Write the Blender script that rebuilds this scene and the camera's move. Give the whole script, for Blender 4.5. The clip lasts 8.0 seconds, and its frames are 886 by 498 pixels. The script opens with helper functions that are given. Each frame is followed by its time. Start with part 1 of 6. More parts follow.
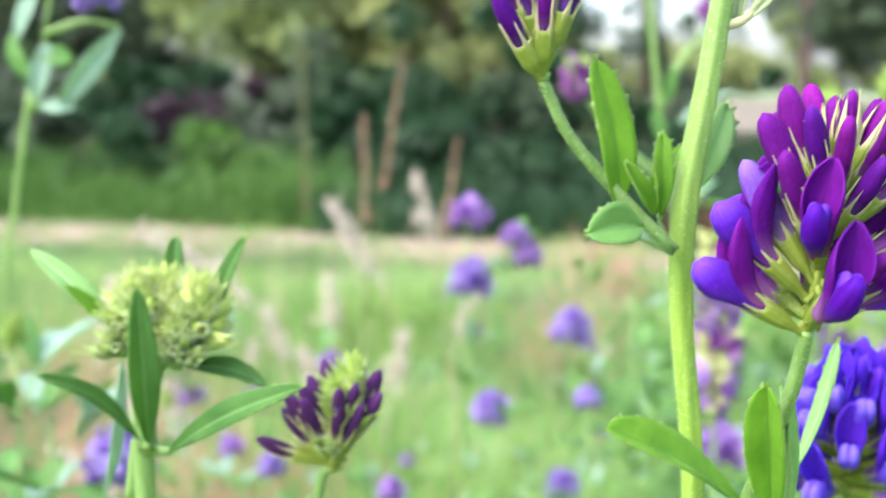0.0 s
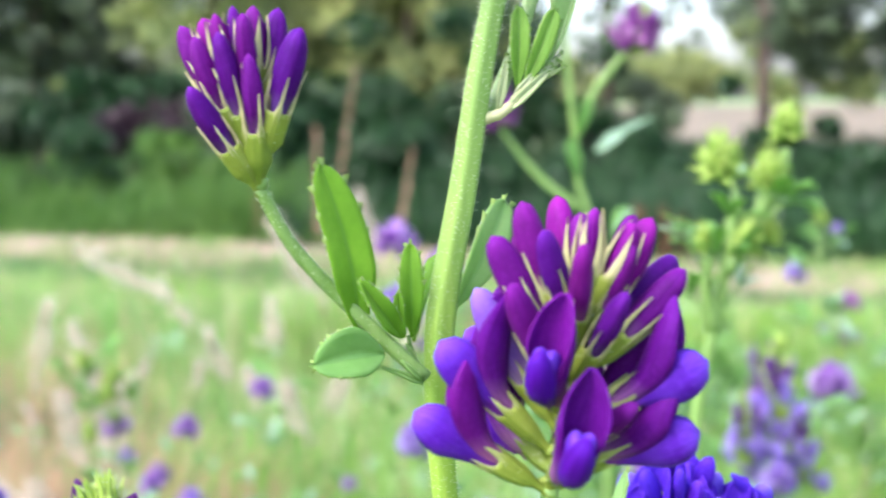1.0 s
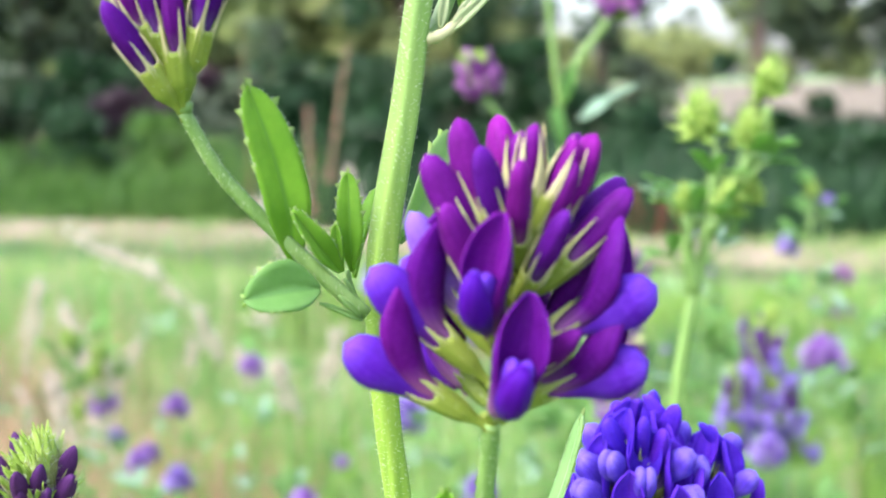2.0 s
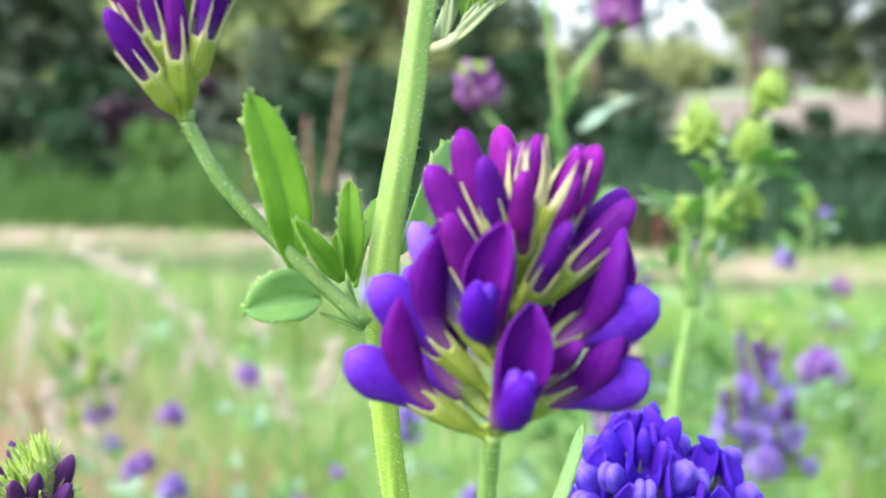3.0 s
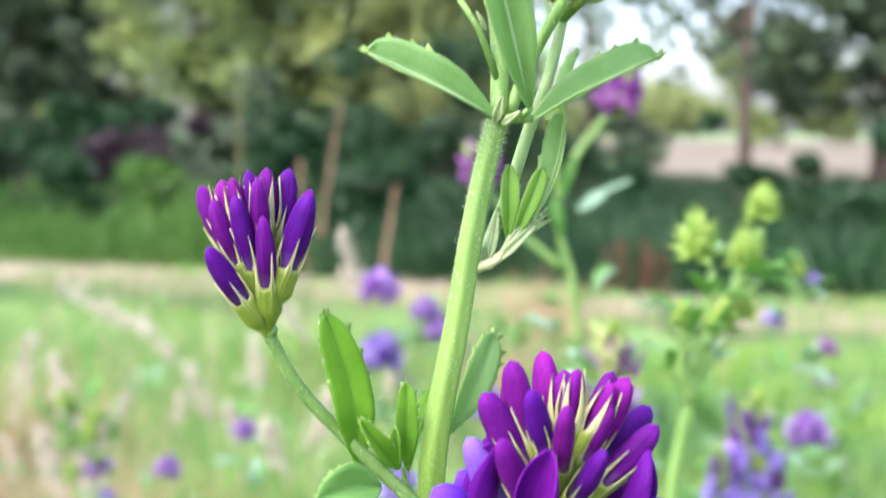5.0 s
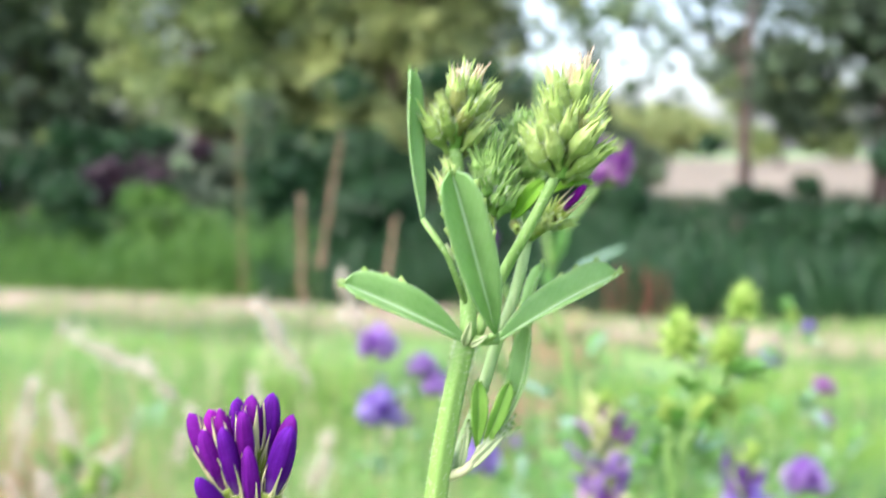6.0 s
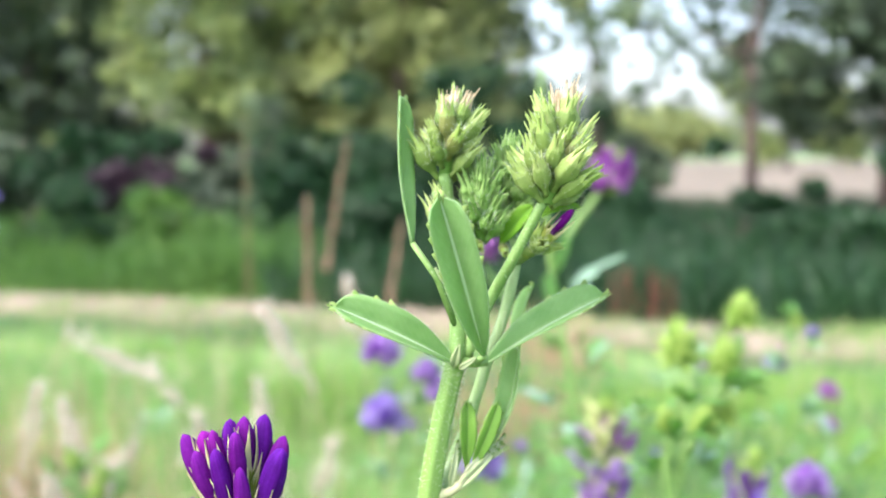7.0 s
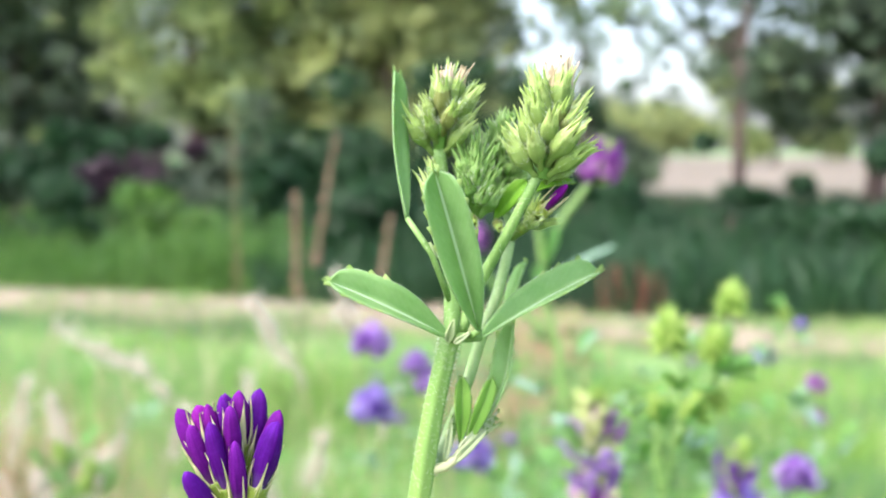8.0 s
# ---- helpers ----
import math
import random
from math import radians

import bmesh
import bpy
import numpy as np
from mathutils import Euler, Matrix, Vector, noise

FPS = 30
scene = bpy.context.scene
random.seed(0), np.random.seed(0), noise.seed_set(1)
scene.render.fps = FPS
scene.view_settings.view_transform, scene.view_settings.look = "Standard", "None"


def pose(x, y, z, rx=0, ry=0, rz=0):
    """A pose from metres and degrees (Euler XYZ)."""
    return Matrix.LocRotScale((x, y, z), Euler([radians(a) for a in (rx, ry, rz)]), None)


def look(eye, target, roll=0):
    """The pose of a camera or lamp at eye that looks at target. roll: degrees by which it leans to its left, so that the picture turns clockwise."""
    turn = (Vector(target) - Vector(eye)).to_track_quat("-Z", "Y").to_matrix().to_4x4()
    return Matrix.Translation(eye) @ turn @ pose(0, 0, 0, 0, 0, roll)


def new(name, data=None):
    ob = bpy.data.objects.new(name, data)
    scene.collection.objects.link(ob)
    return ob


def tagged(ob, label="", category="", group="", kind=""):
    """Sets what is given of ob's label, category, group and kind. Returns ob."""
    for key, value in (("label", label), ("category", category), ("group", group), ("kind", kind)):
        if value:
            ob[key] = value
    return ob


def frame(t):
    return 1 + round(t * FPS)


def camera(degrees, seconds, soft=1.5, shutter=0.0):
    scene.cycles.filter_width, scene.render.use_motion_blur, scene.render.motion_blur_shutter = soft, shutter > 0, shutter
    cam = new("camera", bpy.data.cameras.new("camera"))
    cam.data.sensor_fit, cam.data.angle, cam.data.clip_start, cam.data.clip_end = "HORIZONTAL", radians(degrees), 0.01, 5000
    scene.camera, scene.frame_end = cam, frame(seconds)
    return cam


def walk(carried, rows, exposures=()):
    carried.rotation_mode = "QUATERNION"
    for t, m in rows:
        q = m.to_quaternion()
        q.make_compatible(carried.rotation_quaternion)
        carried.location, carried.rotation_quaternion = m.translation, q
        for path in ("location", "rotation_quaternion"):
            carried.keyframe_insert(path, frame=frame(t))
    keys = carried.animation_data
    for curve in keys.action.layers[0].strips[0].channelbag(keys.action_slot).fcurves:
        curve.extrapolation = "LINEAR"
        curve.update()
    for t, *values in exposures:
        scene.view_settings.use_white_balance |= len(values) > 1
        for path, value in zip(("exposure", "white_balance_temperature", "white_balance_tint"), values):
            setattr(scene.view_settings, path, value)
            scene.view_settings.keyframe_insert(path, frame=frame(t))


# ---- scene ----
cam = camera(43.0, 8.0, shutter=0.4)
cam.data.dof.use_dof = True
cam.data.dof.focus_distance = 0.113
cam.data.dof.aperture_fstop = 27.0

# seconds, eye, yaw, pitch, roll
PATH = [
    (0.0, (-0.01857, -0.02574, 0.69687), 3.018, -7.686, -0.777),
    (0.3, (-0.01261, -0.01557, 0.69958), 2.164, -7.643, -0.588),
    (0.5, (-0.00638, -0.01075, 0.70224), 1.785, -7.266, -0.423),
    (1.0, (0.00482, -0.00686, 0.70585), 1.251, -7.335, -0.998),
    (1.5, (0.00960, -0.00365, 0.70234), 1.102, -8.212, -1.527),
    (1.7, (0.00956, -0.00166, 0.70116), 1.109, -8.388, -1.555),
    (2.8, (0.01023, -0.00145, 0.69964), 0.853, -7.757, -1.000),
    (3.0, (0.00929, -0.00130, 0.70018), 0.902, -7.747, -1.035),
    (3.5, (0.00593, -0.00451, 0.70236), 0.902, -7.355, -0.491),
    (4.0, (0.00309, -0.00753, 0.70586), 0.916, -6.900, 0.001),
    (4.5, (0.00028, -0.01109, 0.71108), 0.747, -6.493, 0.307),
    (4.7, (0.00240, -0.01271, 0.71347), 0.487, -6.238, 0.236),
    (5.8, (0.00526, -0.01998, 0.73614), 0.420, -4.922, -0.550),
    (6.0, (0.00710, -0.02160, 0.74046), 0.384, -4.747, -0.560),
    (6.2, (0.00880, -0.02320, 0.74370), 0.560, -4.560, -0.490),
    (6.5, (0.00876, -0.02380, 0.74503), 0.613, -4.486, -0.461),
    (7.0, (0.00905, -0.02355, 0.74300), 0.712, -4.624, -0.589),
    (7.2, (0.00865, -0.02345, 0.74275), 0.690, -4.640, -0.560),
    (7.5, (0.00811, -0.02268, 0.74091), 0.041, -4.970, -0.439),
    (8.0, (0.00837, -0.02390, 0.74067), 0.137, -4.841, -0.553),
]


def carried_pose(eye, yaw, pitch, roll):
    return pose(*eye, 90 + pitch, 0, yaw) @ pose(0, 0, 0, 0, 0, roll)


walk(cam, [(t, carried_pose(eye, yaw, pitch, roll)) for t, eye, yaw, pitch, roll in PATH],
     exposures=[(0.0, 2.26, 6110, 14), (8.0, 2.26, 6110, 14)])

# ---- light: bright overcast sky, soft high sun from the left ----
SUN_ELEVATION, SUN_AZIMUTH = radians(52), radians(235)
world = bpy.data.worlds.new("sky")
scene.world = world
world.use_nodes = True
wn, wl = world.node_tree.nodes, world.node_tree.links
sky = wn.new("ShaderNodeTexSky")
sky.sky_type = "NISHITA"
sky.sun_disc = False
sky.sun_elevation, sky.sun_rotation = SUN_ELEVATION, SUN_AZIMUTH
sky.air_density, sky.dust_density, sky.ozone_density = 1.0, 4.0, 1.0
grey = wn.new("ShaderNodeHueSaturation")
grey.inputs["Saturation"].default_value = 0.8
wl.new(sky.outputs[0], grey.inputs["Color"])
wl.new(grey.outputs[0], wn["Background"].inputs["Color"])
wn["Background"].inputs["Strength"].default_value = 0.15
sun = new("sun", bpy.data.lights.new("sun", "SUN"))
sun.data.energy, sun.data.angle, sun.data.color = 0.7, radians(30), (1.0, 0.98, 0.95)
toward = Vector((math.sin(SUN_AZIMUTH) * math.cos(SUN_ELEVATION), math.cos(SUN_AZIMUTH) * math.cos(SUN_ELEVATION), math.sin(SUN_ELEVATION)))
sun.matrix_world = look(toward * 50, (0, 0, 0))

# ---- materials ----


def ramp(nt, source, stops):
    r = nt.nodes.new("ShaderNodeValToRGB")
    el = r.color_ramp.elements
    el[0].position, el[0].color = stops[0][0], (*stops[0][1], 1)
    el[1].position, el[1].color = stops[-1][0], (*stops[-1][1], 1)
    for p, c in stops[1:-1]:
        e = el.new(p)
        e.color = (*c, 1)
    nt.links.new(source, r.inputs[0])
    return r.outputs[0]


def blend(nt, fac, a, b, kind="MIX"):
    m = nt.nodes.new("ShaderNodeMix")
    m.data_type, m.blend_type = "RGBA", kind
    for socket, value in ((m.inputs[0], fac), (m.inputs[6], a), (m.inputs[7], b)):
        if isinstance(value, bpy.types.NodeSocket):
            nt.links.new(value, socket)
        elif isinstance(value, tuple):
            socket.default_value = (*value, 1)
        else:
            socket.default_value = value
    return m.outputs[2]


def calc(nt, op, a, b=0.0):
    m = nt.nodes.new("ShaderNodeMath")
    m.operation = op
    for socket, value in ((m.inputs[0], a), (m.inputs[1], b)):
        if isinstance(value, bpy.types.NodeSocket):
            nt.links.new(value, socket)
        else:
            socket.default_value = value
    return m.outputs[0]


def speckle(nt, scale, detail=3.0, coords="Object", stretch=None):
    co = nt.nodes.new("ShaderNodeTexCoord")
    n = nt.nodes.new("ShaderNodeTexNoise")
    n.inputs["Scale"].default_value, n.inputs["Detail"].default_value = scale, detail
    if stretch:
        mp = nt.nodes.new("ShaderNodeMapping")
        mp.inputs["Scale"].default_value = stretch
        nt.links.new(co.outputs[coords], mp.inputs[0])
        nt.links.new(mp.outputs[0], n.inputs["Vector"])
    else:
        nt.links.new(co.outputs[coords], n.inputs["Vector"])
    return n.outputs[0]


def chance(nt, island=False):
    if island:
        return nt.nodes.new("ShaderNodeNewGeometry").outputs["Random Per Island"]
    return nt.nodes.new("ShaderNodeObjectInfo").outputs["Random"]


def finish(mat, color, rough, glow=0.0, glow_color=None, height=None, bump=0.2, depth=0.0002, sheen=0.0):
    """Principled surface with light shining through by the share glow."""
    nt = mat.node_tree
    bsdf = nt.nodes["Principled BSDF"]
    bsdf.inputs["Roughness"].default_value = rough
    bsdf.inputs["Specular IOR Level"].default_value = 0.35
    bsdf.inputs["Sheen Weight"].default_value = sheen
    nt.links.new(color, bsdf.inputs["Base Color"])
    if height is not None:
        b = nt.nodes.new("ShaderNodeBump")
        b.inputs["Strength"].default_value, b.inputs["Distance"].default_value = bump, depth
        nt.links.new(height, b.inputs["Height"])
        nt.links.new(b.outputs[0], bsdf.inputs["Normal"])
    if glow:
        tr = nt.nodes.new("ShaderNodeBsdfTranslucent")
        mx = nt.nodes.new("ShaderNodeMixShader")
        mx.inputs[0].default_value = glow
        nt.links.new(glow_color if glow_color is not None else color, tr.inputs["Color"])
        nt.links.new(bsdf.outputs[0], mx.inputs[1])
        nt.links.new(tr.outputs[0], mx.inputs[2])
        nt.links.new(mx.outputs[0], nt.nodes["Material Output"].inputs["Surface"])
    return mat


def material(name):
    mat = bpy.data.materials.new(name)
    mat.use_nodes = True
    return mat


def stem_material(name, young, old, top=None):
    mat = material(name)
    nt = mat.node_tree
    fibre = speckle(nt, 900, 3, stretch=(1, 1, 0.08))
    blotch = speckle(nt, 180, 2)
    c = ramp(nt, fibre, [(0.38, old), (0.62, young)])
    c = blend(nt, calc(nt, "MULTIPLY", blotch, 0.35), c, tuple(1.15 * v for v in young))
    if top:
        co = nt.nodes.new("ShaderNodeTexCoord")
        sep = nt.nodes.new("ShaderNodeSeparateXYZ")
        nt.links.new(co.outputs["Object"], sep.inputs[0])
        rise = nt.nodes.new("ShaderNodeMapRange")
        rise.inputs[1].default_value, rise.inputs[2].default_value = 0.672, 0.704
        nt.links.new(sep.outputs[2], rise.inputs[0])
        c = blend(nt, calc(nt, "MULTIPLY", rise.outputs[0], 0.7), c, top)
    dots = speckle(nt, 3600, 0)
    c = blend(nt, calc(nt, "MULTIPLY", calc(nt, "GREATER_THAN", dots, 0.72), 0.3), c, (0.62, 0.70, 0.45))
    return finish(mat, c, 0.42, 0.25, None, fibre, 0.35, 0.0002)


def leaf_material(name, dark, light, rib):
    """Leaflet: pale midrib and side veins along its own length and width, blotched green between."""
    mat = material(name)
    nt = mat.node_tree
    uv = nt.nodes.new("ShaderNodeUVMap")
    sep = nt.nodes.new("ShaderNodeSeparateXYZ")
    nt.links.new(uv.outputs[0], sep.inputs[0])
    across = calc(nt, "ABSOLUTE", calc(nt, "SUBTRACT", sep.outputs[1], 0.5))
    wave = calc(nt, "SINE", calc(nt, "ADD", calc(nt, "MULTIPLY", sep.outputs[0], 85.0), calc(nt, "MULTIPLY", across, -46.0)))
    vein = calc(nt, "MULTIPLY", calc(nt, "GREATER_THAN", wave, 0.88), 0.045)
    mid = calc(nt, "LESS_THAN", calc(nt, "ADD", across, calc(nt, "MULTIPLY", sep.outputs[0], 0.022)), 0.055)
    tone = speckle(nt, 260, 4)
    fine = speckle(nt, 1600, 2)
    c = ramp(nt, tone, [(0.3, dark), (0.7, light)])
    c = blend(nt, calc(nt, "MULTIPLY", fine, 0.25), c, tuple(0.6 * v for v in dark))
    c = blend(nt, vein, c, rib)
    c = blend(nt, calc(nt, "MULTIPLY", mid, 0.8), c, rib)
    edge = calc(nt, "MULTIPLY", calc(nt, "GREATER_THAN", across, 0.485), 0.15)
    c = blend(nt, edge, c, rib)
    thru = blend(nt, 0.5, c, (0.40, 0.62, 0.04))
    relief = calc(nt, "ADD", calc(nt, "MULTIPLY", vein, 4.5), fine)
    finish(mat, c, 0.5, 0.45, thru, relief, 0.3, 0.0002)
    nt.nodes["Principled BSDF"].inputs["Specular IOR Level"].default_value = 0.25
    return mat


def petal_material(name, base, body, tip, vary):
    """Petal coloured along its own length from claw to tip, with fine veins along it."""
    mat = material(name)
    nt = mat.node_tree
    uv = nt.nodes.new("ShaderNodeUVMap")
    sep = nt.nodes.new("ShaderNodeSeparateXYZ")
    nt.links.new(uv.outputs[0], sep.inputs[0])
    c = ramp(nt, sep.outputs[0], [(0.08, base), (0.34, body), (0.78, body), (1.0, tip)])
    lane = nt.nodes.new("ShaderNodeCombineXYZ")
    nt.links.new(calc(nt, "MULTIPLY", sep.outputs[1], 26.0), lane.inputs[0])
    nt.links.new(calc(nt, "MULTIPLY", sep.outputs[0], 2.2), lane.inputs[1])
    nt.links.new(calc(nt, "MULTIPLY", chance(nt), 40.0), lane.inputs[2])
    veins = nt.nodes.new("ShaderNodeTexNoise")
    veins.inputs["Scale"].default_value, veins.inputs["Detail"].default_value = 1.0, 3.0
    nt.links.new(lane.outputs[0], veins.inputs["Vector"])
    streak = veins.outputs[0]
    dark = ramp(nt, streak, [(0.35, (0.0, 0.0, 0.0)), (0.62, (1.0, 1.0, 1.0))])
    c = blend(nt, calc(nt, "MULTIPLY", dark, 0.45), c, tuple(0.42 * v for v in body))
    blotch = ramp(nt, speckle(nt, 300, 4), [(0.35, (0.0, 0.0, 0.0)), (0.65, (1.0, 1.0, 1.0))])
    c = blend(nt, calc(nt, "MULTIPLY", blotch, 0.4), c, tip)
    fleck = ramp(nt, speckle(nt, 2600, 2), [(0.52, (0.0, 0.0, 0.0)), (0.72, (1.0, 1.0, 1.0))])
    c = blend(nt, calc(nt, "MULTIPLY", fleck, 0.12), c, tuple(1.5 * v + 0.02 for v in tip))
    hue = nt.nodes.new("ShaderNodeMapRange")
    hue.inputs[3].default_value, hue.inputs[4].default_value = 0.0, 0.85
    nt.links.new(chance(nt), hue.inputs[0])
    c = blend(nt, hue.outputs[0], c, vary, "MULTIPLY")
    thru = blend(nt, 0.3, c, tip)
    finish(mat, c, 0.48, 0.40, thru, streak, 0.5, 0.0003)
    nt.nodes["Principled BSDF"].inputs["Specular IOR Level"].default_value = 0.12
    nt.nodes["Principled BSDF"].inputs["Specular Tint"].default_value = (0.8, 0.6, 1.0, 1)
    nt.nodes["Principled BSDF"].inputs["Sheen Weight"].default_value = 0.02
    nt.nodes["Principled BSDF"].inputs["Sheen Tint"].default_value = (0.6, 0.5, 1.0, 1)
    return mat


def plain_green(name, dark, light, scale, glow=0.3, rough=0.5, island=True, patch=None, broad_scale=1.4, share=0.55):
    mat = material(name)
    nt = mat.node_tree
    c = ramp(nt, chance(nt, island), [(0.0, dark), (1.0, light)])
    n = speckle(nt, scale, 3)
    c = blend(nt, calc(nt, "MULTIPLY", n, 0.5), c, tuple(0.55 * v for v in dark))
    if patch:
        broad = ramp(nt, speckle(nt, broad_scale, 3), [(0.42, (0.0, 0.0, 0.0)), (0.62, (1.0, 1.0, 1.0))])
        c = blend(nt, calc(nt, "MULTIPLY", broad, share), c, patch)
    return finish(mat, c, rough, glow, None, n, 0.2, 0.2 / scale)


M_STEM = stem_material("alfalfa_stem", (0.31, 0.46, 0.07), (0.18, 0.32, 0.04), (0.21, 0.35, 0.105))
M_STEM_DULL = stem_material("alfalfa_stem_dull", (0.24, 0.38, 0.11), (0.14, 0.26, 0.06))
M_LEAF = leaf_material("alfalfa_leaf", (0.12, 0.29, 0.02), (0.25, 0.49, 0.045), (0.14, 0.31, 0.045))
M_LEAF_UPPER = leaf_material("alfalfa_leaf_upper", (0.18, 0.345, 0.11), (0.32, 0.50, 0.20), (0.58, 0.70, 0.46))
# darker leaf copy with shade put into its greens
M_LEAF_SHADE = leaf_material("alfalfa_leaf_shaded", (0.05, 0.145, 0.03), (0.105, 0.24, 0.055), (0.20, 0.36, 0.12))
M_LEAF_COOL = leaf_material("alfalfa_leaf_cool", (0.13, 0.29, 0.07), (0.23, 0.43, 0.13), (0.18, 0.37, 0.11))
M_LEAF_PALE = leaf_material("alfalfa_leaf_underside", (0.24, 0.44, 0.15), (0.33, 0.55, 0.20), (0.55, 0.70, 0.40))
# paler leaf copy; the light from behind is in its green
M_LEAF_LIT = leaf_material("alfalfa_leaf_lit", (0.19, 0.36, 0.10), (0.29, 0.46, 0.17), (0.25, 0.43, 0.15))
M_STEM_PALE = stem_material("alfalfa_stem_pale", (0.36, 0.48, 0.22), (0.24, 0.38, 0.13))
M_KNOB = plain_green("leaf_base", (0.50, 0.50, 0.20), (0.66, 0.66, 0.40), 700, 0.3, island=False)
M_LEAF_FRESH = leaf_material("alfalfa_leaf_fresh", (0.17, 0.35, 0.05), (0.28, 0.48, 0.09), (0.30, 0.48, 0.14))
M_LEAF_BLUE = leaf_material("leaf_bluish", (0.24, 0.38, 0.28), (0.38, 0.55, 0.44), (0.50, 0.64, 0.54))
M_STIPULE = plain_green("stipule", (0.42, 0.52, 0.24), (0.62, 0.68, 0.42), 900, 0.4, island=False)
M_TOOTH = plain_green("leaf_teeth", (0.20, 0.36, 0.06), (0.38, 0.52, 0.16), 1400, 0.4, island=True)
M_CALYX = plain_green("calyx", (0.20, 0.29, 0.03), (0.34, 0.41, 0.065), 1400, 0.3, island=False)
M_TEETH = plain_green("calyx_teeth", (0.32, 0.38, 0.11), (0.48, 0.51, 0.20), 1400, 0.3, island=False)
M_PALE_TEETH = plain_green("pale_teeth", (0.40, 0.44, 0.16), (0.60, 0.58, 0.30), 1400, 0.3, island=False)
M_CREAM = plain_green("cream_teeth", (0.48, 0.45, 0.22), (0.68, 0.62, 0.36), 1400, 0.3, island=False)
M_BUD = plain_green("green_bud", (0.19, 0.30, 0.06), (0.35, 0.46, 0.13), 1500, 0.35, island=False)
M_BUD_TIP = plain_green("green_bud_tip", (0.40, 0.56, 0.13), (0.62, 0.71, 0.28), 1500, 0.4, island=False)
M_BUD_BLUSH = plain_green("blushed_bud_tip", (0.62, 0.50, 0.30), (0.80, 0.64, 0.50), 1500, 0.4, island=False)
M_BUD_FRESH = plain_green("fresh_bud_tip", (0.29, 0.50, 0.12), (0.48, 0.69, 0.23), 1500, 0.4, island=False)
M_YELLOW_BUD = plain_green("yellow_bud", (0.34, 0.51, 0.08), (0.55, 0.69, 0.17), 1500, 0.4, island=False)
M_YELLOW_TIP = plain_green("yellow_bud_tip", (0.51, 0.66, 0.14), (0.74, 0.81, 0.30), 1500, 0.4, island=False)
M_FAR_BUD = plain_green("far_bud", (0.21, 0.36, 0.05), (0.42, 0.56, 0.13), 400, 0.35)
M_FAR_CREAM = plain_green("far_cream_bud", (0.42, 0.48, 0.16), (0.66, 0.66, 0.36), 400, 0.35)
M_BUD_OLIVE = plain_green("olive_bud", (0.22, 0.25, 0.06), (0.32, 0.33, 0.12), 1500, 0.3, island=False)
M_BUD_YOUNG = plain_green("young_bud", (0.17, 0.34, 0.06), (0.30, 0.51, 0.13), 1500, 0.3, island=False)
M_HAIR = plain_green("plant_hair", (0.60, 0.68, 0.45), (0.80, 0.84, 0.70), 500, 0.5)
M_BANNER = petal_material("banner_petal", (0.45, 0.20, 0.44), (0.10, 0.005, 0.205), (0.18, 0.014, 0.37), (1.4, 0.9, 0.92))
M_YOUNG = petal_material("young_petal", (0.36, 0.13, 0.32), (0.138, 0.007, 0.170), (0.25, 0.015, 0.30), (0.45, 0.8, 1.12))
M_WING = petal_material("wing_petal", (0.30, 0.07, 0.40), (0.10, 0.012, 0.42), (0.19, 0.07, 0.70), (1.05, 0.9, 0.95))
M_KEEL = petal_material("keel_petal", (0.30, 0.07, 0.40), (0.07, 0.003, 0.27), (0.10, 0.01, 0.42), (1.0, 0.9, 0.95))
M_PINK = petal_material("magenta_petal", (0.45, 0.20, 0.40), (0.19, 0.006, 0.22), (0.35, 0.02, 0.34), (0.7, 0.9, 1.0))
M_LILAC = petal_material("lilac_petal", (0.55, 0.38, 0.50), (0.20, 0.07, 0.44), (0.34, 0.20, 0.68), (0.9, 0.9, 1.0))
M_DUSK = petal_material("dusky_petal", (0.40, 0.36, 0.20), (0.080, 0.024, 0.10), (0.16, 0.055, 0.20), (0.8, 0.8, 1.0))
M_BLUE = petal_material("blue_banner", (0.50, 0.40, 0.70), (0.060, 0.012, 0.48), (0.14, 0.06, 0.78), (1.35, 0.85, 0.9))
M_BLUE_WING = petal_material("blue_wing", (0.45, 0.34, 0.7), (0.11, 0.045, 0.56), (0.30, 0.20, 0.82), (0.9, 0.9, 1.0))
M_FAR_PETAL = plain_green("far_petal", (0.15, 0.03, 0.31), (0.58, 0.38, 0.76), 500, 0.35)
M_FAR_VIOLET = plain_green("far_violet_petal", (0.13, 0.05, 0.36), (0.58, 0.46, 0.86), 500, 0.35)
M_FAR_PINK = plain_green("far_pink_petal", (0.18, 0.02, 0.24), (0.60, 0.28, 0.62), 500, 0.35)
M_FAR_LILAC = plain_green("far_lilac_petal", (0.20, 0.12, 0.56), (0.52, 0.40, 0.86), 500, 0.35)
M_FAR_DARK = plain_green("far_dark_petal", (0.07, 0.015, 0.14), (0.26, 0.10, 0.44), 500, 0.3)
M_FAR_CALYX = plain_green("far_calyx", (0.20, 0.33, 0.06), (0.40, 0.50, 0.12), 600, 0.3)
M_GRASS = plain_green("meadow_grass", (0.10, 0.25, 0.045), (0.25, 0.42, 0.11), 30, 0.3, patch=(0.35, 0.43, 0.15))
M_GRASS_STEM = plain_green("weed_stem", (0.10, 0.17, 0.05), (0.22, 0.28, 0.11), 60, 0.2)
M_PANICLE = plain_green("grass_panicle", (0.60, 0.51, 0.40), (0.88, 0.81, 0.70), 60, 0.3, 0.6)
M_STRAW = plain_green("dry_grass", (0.40, 0.32, 0.19), (0.62, 0.52, 0.36), 60, 0.25, 0.6)
